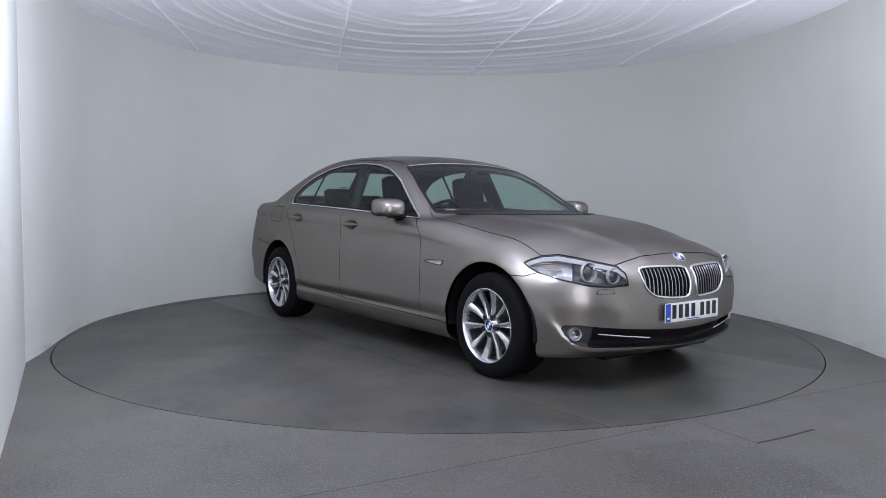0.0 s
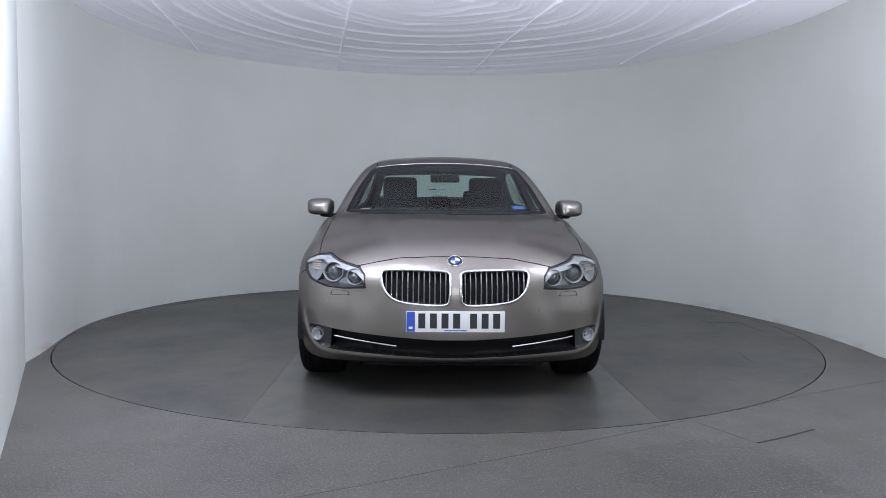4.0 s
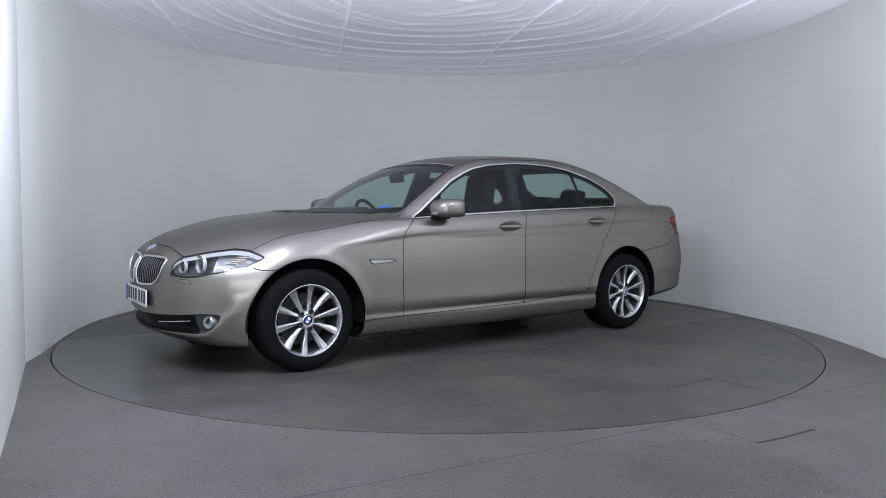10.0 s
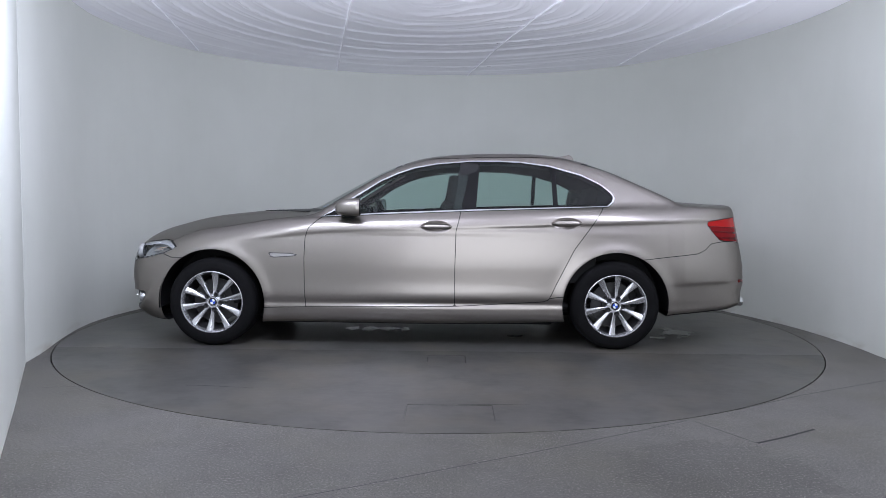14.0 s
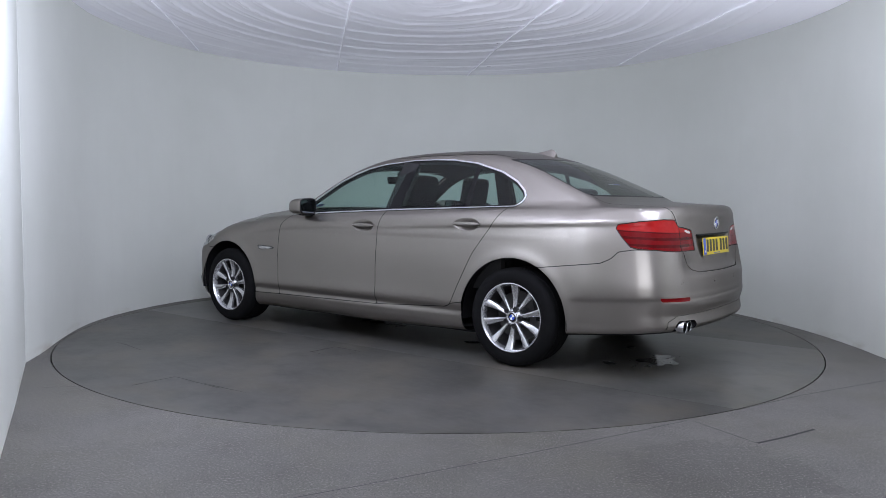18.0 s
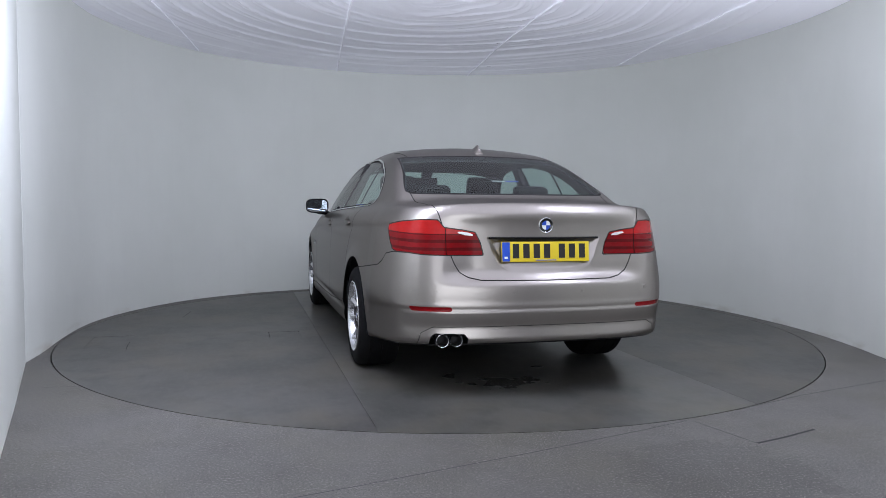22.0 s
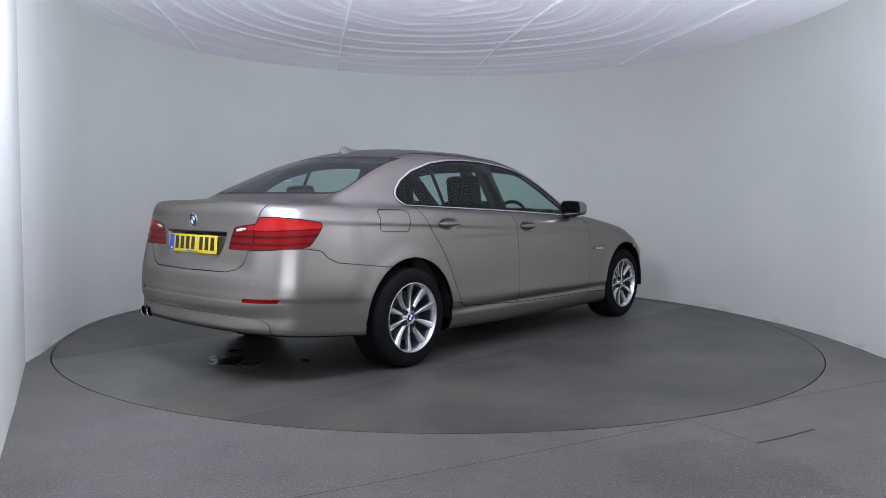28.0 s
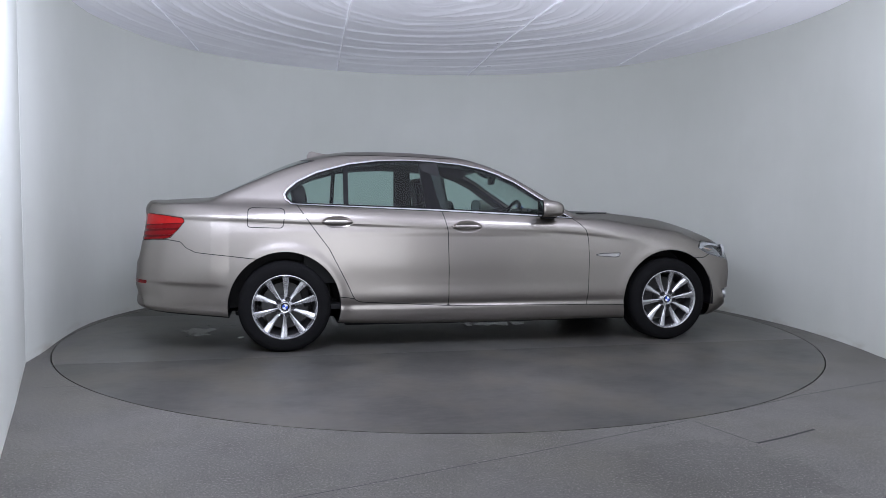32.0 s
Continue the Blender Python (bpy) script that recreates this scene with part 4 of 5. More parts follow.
M_GILL = plain("grey_repeater_lens", (0.50, 0.49, 0.48), 0.2, 0.6)
M_POST = plain("satin_black_trim", (0.010, 0.010, 0.011), 0.35, spec=0.15)
M_SLAT = plain("dark_chrome_slat", (0.26, 0.26, 0.27), 0.26, 0.95)
M_RING = plain("pale_ring_plastic", (0.45, 0.455, 0.46), 0.25, vary=0.08, scale=60)
M_BOWL = plain("grey_lamp_bowl", (0.15, 0.153, 0.157), 0.3, 0.6, vary=0.3, scale=25)
M_PROJ = plain("projector_glass", (0.05, 0.055, 0.06), 0.06, coat=1.0)
M_HOUSING = plain("dark_grey_housing", (0.045, 0.045, 0.047), 0.4, relief=0.1, scale=30)
M_AMBERPALE = plain("pale_amber_lens", (0.78, 0.58, 0.44), 0.15, coat=1.0)
build_shell()


def build_cabin_lining():
    m = split(skin_mesh(0.03), lambda v: -v[:, 1])[0]
    m = split(m, lambda v: np.maximum(v[:, 0] - 0.93, -2.02 - v[:, 0]))[0]
    for fn, g in ((SCREEN, 0.0), (BACKLIGHT, 0.0)):
        m = split(m, lambda v: fn(v) - g + 0.02)[1]
    d = split(m, lambda v: DLO(v) + 0.022)
    m = d[1]
    keep = lambda v: np.where(v[:, 1] > 0.5, np.minimum(np.hypot(v[:, 0] - AXLE, v[:, 2] - HUB_Z), np.hypot(v[:, 0] + AXLE, v[:, 2] - HUB_Z)) - ARCH - 0.02, 0.05)
    m = split(m, keep)[1]
    roof, m = split(m, lambda v: 1.36 - v[:, 2])
    skin_part("cabin_lining", m, M_LINING, CAR, "dark cabin lining", move=inward(0.028), normals=True)
    skin_part("headlining", roof, M_GREYLINER, CAR, "grey cloth headlining", move=inward(0.026), normals=True)


build_cabin_lining()


def build_wheels():
    """One wheel, its outer face towards +y, then its three repeats."""
    wheel = new("wheel")
    wheel.parent = CAR
    turn = pose(0, 0, 0, -90, 0, 0)
    # profile: (radius, height along the axle)
    tyre = [(0.218, 0.012), (0.232, 0.024), (0.250, 0.028), (0.285, 0.026), (0.303, 0.018), (0.317, 0.004), (0.3235, -0.012), (0.3247, -0.035), (0.3195, -0.037), (0.3195, -0.046), (0.3247, -0.048), (0.325, -0.105), (0.3205, -0.107), (0.3205, -0.117), (0.325, -0.119), (0.324, -0.20), (0.315, -0.225), (0.25, -0.235), (0.218, -0.22)]
    part("tyre", lathe_bm(tyre, 96, turn), M_TYRE, wheel, "black rubber tyre")
    rim = part("rim", lathe_bm([(0.231, 0.020), (0.229, 0.027), (0.2245, 0.028), (0.2195, 0.021), (0.2125, 0.006), (0.2095, -0.015)], 96, turn), M_ALLOY, wheel, "silver alloy rim with ten spokes")
    part("barrel", lathe_bm([(0.2097, -0.012), (0.200, -0.06), (0.190, -0.2), (0.22, -0.215)], 64, turn), M_BARREL, wheel, "dark inside of the rim")
    for k in range(5):
        for off in (-18.5, 18.5):
            a = radians(k * 72 + 90)
            bm = bmesh.new()
            rows = []
            for i, f in enumerate(np.linspace(0, 1, 8)):
                r = 0.045 + 0.176 * f
                ang = a + radians(off) * (0.80 + 0.20 * f ** 0.7)
                c, t = Vector((math.cos(ang), math.sin(ang), 0)), Vector((-math.sin(ang), math.cos(ang), 0))
                w = 0.0105 + 0.0165 * f ** 1.2
                h = -0.004 - 0.012 * math.sin(f * math.pi) + 0.016 * f
                skew = 0.014 * (1 if off > 0 else -1) * (0.3 + 0.7 * f)
                row = []
                for u, dz in ((-1.0, -0.022), (-0.9, -0.004), (-0.45, 0.002), (0.45, 0.002), (0.9, -0.004), (1.0, -0.022), (0.6, -0.034), (-0.6, -0.034)):
                    row.append(bm.verts.new(c * r + t * (u * w) + Vector((0, 0, h + dz + skew * u * 0.5))))
                rows.append(row)
            for p, q in zip(rows, rows[1:]):
                for j in range(8):
                    bm.faces.new((p[j], p[(j + 1) % 8], q[(j + 1) % 8], q[j]))
            bm.faces.new(rows[0][::-1])
            bm.faces.new(rows[-1])
            bmesh.ops.recalc_face_normals(bm, faces=bm.faces)
            bm.transform(turn)
            part("spoke", bm, M_ALLOY, wheel)
    part("hub", lathe_bm([(0.064, -0.045), (0.063, -0.020), (0.056, -0.010), (0.042, 0.0), (0.036, -0.001), (0.034, -0.004), (0.001, -0.004)], 48, turn), M_ALLOY, wheel, "silver hub")
    for k in range(5):
        a = radians(k * 72 + 90)
        part("bolt", lathe_bm([(0.0165, -0.03), (0.0165, 0.004), (0.0145, 0.006), (0.010, 0.004), (0.001, 0.001)], 18, turn @ pose(0.058 * math.cos(a), 0.058 * math.sin(a), 0)), M_BOLT, wheel, "dark wheel bolt")
    part("brake_disc", lathe_bm([(0.001, -0.075), (0.08, -0.075), (0.085, -0.09), (0.165, -0.09), (0.165, -0.11), (0.001, -0.11)], 48, turn), M_STEEL, wheel, "dull steel brake disc")
    part("caliper", box_bm(0.06, 0.06, 0.15, pose(-0.155, -0.105, 0.02), 0.015), M_BLACK, wheel, "dark brake caliper")
    part("valve", lathe_bm([(0.004, -0.01), (0.004, 0.02), (0.001, 0.021)], 8, turn @ pose(0.19 * math.cos(radians(-20)), 0.19 * math.sin(radians(-20)), 0.0)), M_BLACK, wheel)
    badge_on(wheel_badge(turn), wheel)
    places = [(AXLE, 0.885, 1, 12), (-AXLE, 0.892, 1, 13), (AXLE, -0.885, -1, 8), (-AXLE, -0.892, -1, 16)]
    for i, (x, y, s, spin) in enumerate(places):
        m = pose(x, y, 0.325, 0, 0, 0 if s > 0 else 180) @ pose(0, 0, 0, 0, spin, 0)
        if i == 0:
            wheel.matrix_basis = m
        else:
            copy_thing(wheel, m)
    # wells
    for x in (AXLE, -AXLE):
        for s in (1, -1):
            bm = bmesh.new()
            rows = []
            for a in np.linspace(radians(-7), radians(187), 40):
                r = ARCH + 0.010
                rows.append([bm.verts.new((x + rr * math.cos(a), s * yy, HUB_Z + rr * math.sin(a))) for rr, yy in ((0.0, 0.56), (r, 0.56), (r, 0.87), (r - 0.004, 0.895))])
            for p, q in zip(rows, rows[1:]):
                for j in range(3):
                    bm.faces.new((p[j], p[j + 1], q[j + 1], q[j]))
            bmesh.ops.remove_doubles(bm, verts=bm.verts, dist=1e-5)
            bmesh.ops.recalc_face_normals(bm, faces=bm.faces)
            part("wheel_well", bm, M_BLACK, CAR, "black plastic wheel well")


def wheel_badge(turn):
    return turn @ pose(0, 0, -0.003), 0.031


def badge_on(spec, parent, name="badge"):
    """A round two-colour emblem with a dark rim, of flat quadrants."""
    m, r = spec
    ob = part(name, lathe_bm([(r, 0), (r, 0.003), (r * 0.94, 0.0045), (r * 0.90, 0.0035), (r * 0.66, 0.0035), (0.001, 0.0035)], 40, m), M_GLOSS, parent, "round dark-rimmed emblem")
    part("badge_rim", lathe_bm([(r * 1.02, -0.001), (r * 1.02, 0.004), (r * 0.97, 0.0055), (r * 0.93, 0.004)], 40, m), M_CHROME, parent, "chrome rim of the emblem")
    for k in range(4):
        bm = bmesh.new()
        vs = [bm.verts.new((0, 0, 0.0045))]
        for i in range(9):
            a = radians(k * 90 + i * 11.25)
            vs.append(bm.verts.new((r * 0.63 * math.cos(a), r * 0.63 * math.sin(a), 0.0045)))
        bm.faces.new(vs)
        bm.transform(m)
        part("badge_quadrant", bm, M_WHITE if k % 2 == 0 else M_BLUE, parent, smooth=False)


M_BARREL = plain("rim_inside", (0.06, 0.06, 0.063), 0.45, 0.6)
M_BOLT = plain("dark_bolt", (0.012, 0.012, 0.013), 0.5, 0.3)
build_wheels()

# ---------------------------------------------------------------- fittings on the car


def box_part(name, sx, sy, sz, m, mat, parent, label="", bevel=0.01, seg=2):
    return part(name, box_bm(sx, sy, sz, m, bevel, seg), mat, parent, label)


def number_plate(name, m, mat, parent, label):
    """A plate in the xy plane of m, facing z, with a blue end panel and plain bars in place of its characters."""
    plate = part(name, box_bm(0.52, 0.111, 0.006, m, 0.002), mat, parent, label)
    part("blue_panel", box_bm(0.044, 0.105, 0.002, m @ pose(-0.235, 0, 0.0036)), M_BLUE, plate, "blue end panel", smooth=False)
    part("panel_mark", box_bm(0.02, 0.012, 0.001, m @ pose(-0.235, -0.032, 0.0052)), M_WHITE, plate, smooth=False)
    for i in range(7):
        x = -0.177 + i * 0.061 + (0.028 if i > 3 else 0)
        part("bar", box_bm(0.037, 0.079, 0.0012, m @ pose(x, 0.004, 0.0036)), M_INK, plate, "plain black bar", smooth=False)
    part("maker_bar", box_bm(0.12, 0.005, 0.001, m @ pose(0.0, -0.047, 0.0036)), M_BLUE, plate, "thin blue bar", smooth=False)
    return plate


def build_fittings():
    p = front_at(0, 0.445)
    number_plate("front_number_plate", facing((p.x + 0.008, 0, 0.447), (1, 0, 0.02)), M_WHITE, CAR, "white number plate with plain bars")
    number_plate("rear_number_plate", facing((rear_at(0, 0.81).x - 0.004, 0, 0.806), (-1, 0, 0.10)), M_YELLOW, CAR, "yellow number plate with plain bars")
    part("plate_bracket", box_bm(0.46, 0.08, 0.03, facing((p.x - 0.008, 0, 0.447), (1, 0, 0.02)), 0.004), M_BLACK, CAR, "black plate bracket")
    part("plate_bracket", box_bm(0.42, 0.06, 0.03, facing((rear_at(0, 0.81).x + 0.014, 0, 0.806), (-1, 0, 0.10)), 0.004), M_BLACK, CAR, "black plate bracket")

    for spot, r in ((Vector((2.2, 0, 0.762)), 0.041), (Vector((-2.5, 0, 0.952)), 0.041)):
        q = settle(np.array([tuple(spot)]), 12)[0]
        n = skin_normal(q)
        m = facing(q, n)
        ob = part("badge", lathe_bm([(r, -0.004), (r, 0.003), (r * 0.94, 0.0045), (r * 0.90, 0.0035), (0.001, 0.0035)], 44, m), M_GLOSS, CAR, "round dark-rimmed emblem in blue and white")
        part("badge_rim", lathe_bm([(r * 1.04, -0.004), (r * 1.04, 0.004), (r * 0.99, 0.006), (r * 0.93, 0.0042)], 44, m), M_CHROME, ob, "chrome rim")
        for k in range(4):
            bm = bmesh.new()
            vs = [bm.verts.new((0, 0, 0.0046))] + [bm.verts.new((r * 0.62 * math.cos(radians(k * 90 + i * 11.25)), r * 0.62 * math.sin(radians(k * 90 + i * 11.25)), 0.0046)) for i in range(9)]
            bm.faces.new(vs)
            bm.transform(m)
            part("badge_quadrant", bm, M_WHITE if k % 2 == 0 else M_BLUE, ob, smooth=False)

    for s in (1, -1):
        # fog lamp, its pocket and the bright strip beside it
        q = front_at(0.755, 0.343)
        m = facing((q.x - 0.006, s * q.y, q.z), (1, s * 0.45, 0))
        fog = part("fog_lamp", lathe_bm([(0.038, -0.04), (0.038, 0.0), (0.036, 0.003), (0.031, 0.001), (0.027, -0.012), (0.012, -0.018), (0.001, -0.012)], 32, m), M_STEELBRIGHT, CAR, "round chrome fog lamp")
        part("lens", lathe_bm([(0.032, 0.0), (0.026, 0.004), (0.015, 0.006), (0.001, 0.007)], 32, m), M_LENS, fog, "clear fog lamp lens")
        pts = []
        for f in np.linspace(0, 1, 12):
            y, z = 0.31 + 0.34 * f, 0.304 + 0.036 * f + 0.004 * f * f
            pts.append((front_at(y, z).x - 0.012, s * y, z))
        part("bright_strip", tube_bm(pts, 0.0055), M_CHROME, CAR, "thin chrome strip in the air intake")

        # parking sensors
        for y, z, at in ((0.70, 0.535, front_at), (0.46, 0.505, front_at), (0.62, 0.60, rear_at), (0.20, 0.595, rear_at)):
            q = at(y, z)
            q.y *= s
            n = skin_normal((q.x, q.y, q.z))
            part("parking_sensor", lathe_bm([(0.0125, -0.004), (0.0125, 0.0012), (0.0105, 0.0012), (0.0100, -0.001), (0.0098, 0.001), (0.001, 0.0016)], 20, facing(q, n)), M_PAINT, CAR, "small round parking sensor")

        # door mirror
        bm = bmesh.new()
        rows = []
        for x, k, up in ((0.350, 0.97, 0), (0.356, 1.0, 0), (0.40, 1.0, 0), (0.45, 0.98, 0), (0.49, 0.93, -0.001), (0.525, 0.84, -0.003), (0.552, 0.70, -0.006), (0.568, 0.48, -0.008), (0.574, 0.15, -0.009)):
            row = []
            for i in range(28):
                a = 2 * math.pi * i / 28
                c, d = math.cos(a), math.sin(a)
                y = 0.098 * k * math.copysign(abs(c) ** 0.55, c)
                z = 0.069 * k * math.copysign(abs(d) ** 0.5, d) * (1.0 - 0.14 * (c + 1) / 2)
                row.append(bm.verts.new((0.391 + 0.78 * (x - 0.35) - 0.15 * y, s * (0.958 + y), 1.033 + z + up)))
            rows.append(row)
        for a, b in zip(rows, rows[1:]):
            for i in range(28):
                bm.faces.new((a[i], a[(i + 1) % 28], b[(i + 1) % 28], b[i]))
        bm.faces.new(rows[-1])
        bmesh.ops.recalc_face_normals(bm, faces=bm.faces)
        mir = part("door_mirror", bm, M_PAINT, CAR, "painted door mirror on a black foot")
        bm = bmesh.new()
        vs = [bm.verts.new((v[0] + 0.012, v[1], v[2])) for v in [(0.376 - 0.15 * 0.090 * math.copysign(abs(math.cos(a)) ** 0.55, math.cos(a)), s * (0.958 + 0.090 * math.copysign(abs(math.cos(a)) ** 0.55, math.cos(a))), 1.033 + 0.059 * math.copysign(abs(math.sin(a)) ** 0.6, math.sin(a)) * (1 - 0.07 * (math.cos(a) + 1))) for a in np.linspace(0, 2 * math.pi, 29)[:-1]]]
        bm.faces.new(vs)
        part("mirror_glass", bm, M_MIRROR, mir, "dark mirror glass", smooth=False)
        rim_pts = [(0.390 - 0.15 * 0.0955 * math.copysign(abs(math.cos(a)) ** 0.55, math.cos(a)), s * (0.958 + 0.0955 * math.copysign(abs(math.cos(a)) ** 0.55, math.cos(a))), 1.033 + 0.0635 * math.copysign(abs(math.sin(a)) ** 0.6, math.sin(a)) * (1 - 0.07 * (math.cos(a) + 1))) for a in np.linspace(0, 2 * math.pi, 41)]
        part("mirror_rim", tube_bm(rim_pts, 0.006, 6), M_BLACK, mir, "black rim of the mirror")
        foot = bmesh.new()
        rows = []
        for f in np.linspace(0, 1, 7):
            y, z = 0.800 + 0.15 * f, 0.966 + 0.012 * f * f
            wx, wz = 0.062 - 0.006 * f, 0.016 + 0.004 * f
            rows.append([foot.verts.new((0.485 - 0.02 * f + wx * c, s * y, z + wz * d)) for c, d in ((1, -0.2), (0.6, 0.8), (-0.6, 1), (-1, 0), (-0.6, -0.9), (0.6, -0.9))])
        for a, b in zip(rows, rows[1:]):
            for i in range(6):
                foot.faces.new((a[i], a[(i + 1) % 6], b[(i + 1) % 6], b[i]))
        foot.faces.new(rows[-1])
        bmesh.ops.recalc_face_normals(foot, faces=foot.faces)
        part("mirror_foot", foot, M_BLACK, mir, "black mirror foot")

    # twin tailpipes
    for y in (0.515, 0.592):
        m = facing((-2.522, y, 0.332), (-1, 0, -0.02))
        pipe = part("tailpipe", lathe_bm([(0.036, -0.16), (0.036, -0.004), (0.0345, 0.0), (0.0325, -0.002), (0.0315, -0.10), (0.001, -0.10)], 36, m), M_CHROME, CAR, "chrome tailpipe")
        part("pipe_bore", lathe_bm([(0.0312, -0.02), (0.0312, -0.09), (0.001, -0.09)], 28, m), M_INK, pipe, "black bore of the tailpipe")

    # dark bar that stands for the shade under the boot lid's overhang
    part("overhang_shade", tube_bm([(rear_at(y, 0.883).x + 0.004, y, 0.883) for y in np.linspace(-0.325, 0.325, 15)], 0.0065, 8), M_BLACK, CAR, "dark bar put in for the shade over the number plate")

    # roof aerial
    bm = bmesh.new()
    rows = []
    for f in np.linspace(0, 1, 10):
        x = -1.12 - 0.18 * f
        top = 0.004 + 0.072 * f ** 1.3 if f < 0.85 else 0.004 + 0.072 * 0.85 ** 1.3 * (1 - (f - 0.85) / 0.3)
        w = 0.006 + 0.026 * math.sin(min(1, f * 1.2 + 0.1) * math.pi * 0.55)
        z = float(ROOF(x)) - 0.003
        rows.append([bm.verts.new((x, y, z + h)) for y, h in ((-w, 0), (-w * 0.45, top * 0.55), (-0.003, top), (0.003, top), (w * 0.45, top * 0.55), (w, 0))])
    for a, b in zip(rows, rows[1:]):
        for i in range(5):
            bm.faces.new((a[i], a[i + 1], b[i + 1], b[i]))
    bm.faces.new(rows[0])
    bm.faces.new(rows[-1][::-1])
    bmesh.ops.recalc_face_normals(bm, faces=bm.faces)
    part("aerial", bm, M_PAINT, CAR, "small painted roof fin aerial")

    def screen_at(y, z):
        return reach((0, y, z), 0, -0.4, 1.4)

    # wipers along the foot of the windscreen
    for y0, y1 in ((-0.62, 0.02), (-0.02, 0.60)):
        pts = []
        for f in np.linspace(0, 1, 10):
            y = y0 + (y1 - y0) * f
            q = screen_at(y, 0.992 + 0.003 * f)
            pts.append((q.x + 0.001, y, q.z + 0.001))
        part("wiper", tube_bm(pts, 0.004, 6), M_BLACK, CAR, "black wiper at the foot of the windscreen")
    # the moulding above the windscreen and at the rear window's upper edge
    pts = []
    for f in np.linspace(-1, 1, 31):
        y = 0.552 * f
        z = 1.386 - 0.036 * abs(f) ** 2.4
        q = settle(np.array([(screen_at(y, z).x, y, z)]), 3)[0]
        pts.append((q[0] + 0.001, q[1], q[2] + 0.001))
    part("screen_moulding", tube_bm(pts, 0.0045, 6), M_CHROME, CAR, "thin bright moulding over the windscreen")

    # stickers inside the glass
    q = screen_at(0.53, 1.045)
    n = skin_normal(q)
    part("sticker", box_bm(0.10, 0.045, 0.001, facing(q - n * 0.008, n)), M_BLUE, CAR, "blue sticker inside the windscreen", smooth=False)
    for i in range(2):
        part("sticker_bar", box_bm(0.08, 0.006, 0.001, facing(q - n * 0.0062, n) @ pose(0, 0.008 - 0.016 * i, 0)), M_PALEBLUE, CAR, "pale bar on the sticker", smooth=False)
    q = screen_at(-0.60, 1.025)
    n = skin_normal(q)
    part("sticker", box_bm(0.075, 0.030, 0.001, facing(q - n * 0.008, n)), M_WHITE, CAR, "small white sticker inside the windscreen", smooth=False)
    part("sticker_bar", box_bm(0.07, 0.010, 0.001, facing(q - n * 0.006, n)), M_RED, CAR, "red bar on the sticker", smooth=False)
    q = reach((0, -0.03, 1.22), 0, -1.0, -2.4)
    n = skin_normal(q)
    part("sticker", box_bm(0.09, 0.012, 0.001, facing(q - n * 0.008, n) @ pose(-0.05, 0, 0)), M_WHITE, CAR, "white lettering bar on the rear window", smooth=False)
    part("sticker", box_bm(0.09, 0.018, 0.001, facing(q - n * 0.008, n) @ pose(0.045, 0, 0)), M_BLUE, CAR, "blue lettering bar on the rear window", smooth=False)


M_MIRROR = plain("mirror_glass", (0.16, 0.18, 0.19), 0.02, 1.0, vary=0.01)
M_PALEBLUE = plain("pale_blue_print", (0.5, 0.6, 0.85), 0.5)
build_fittings()


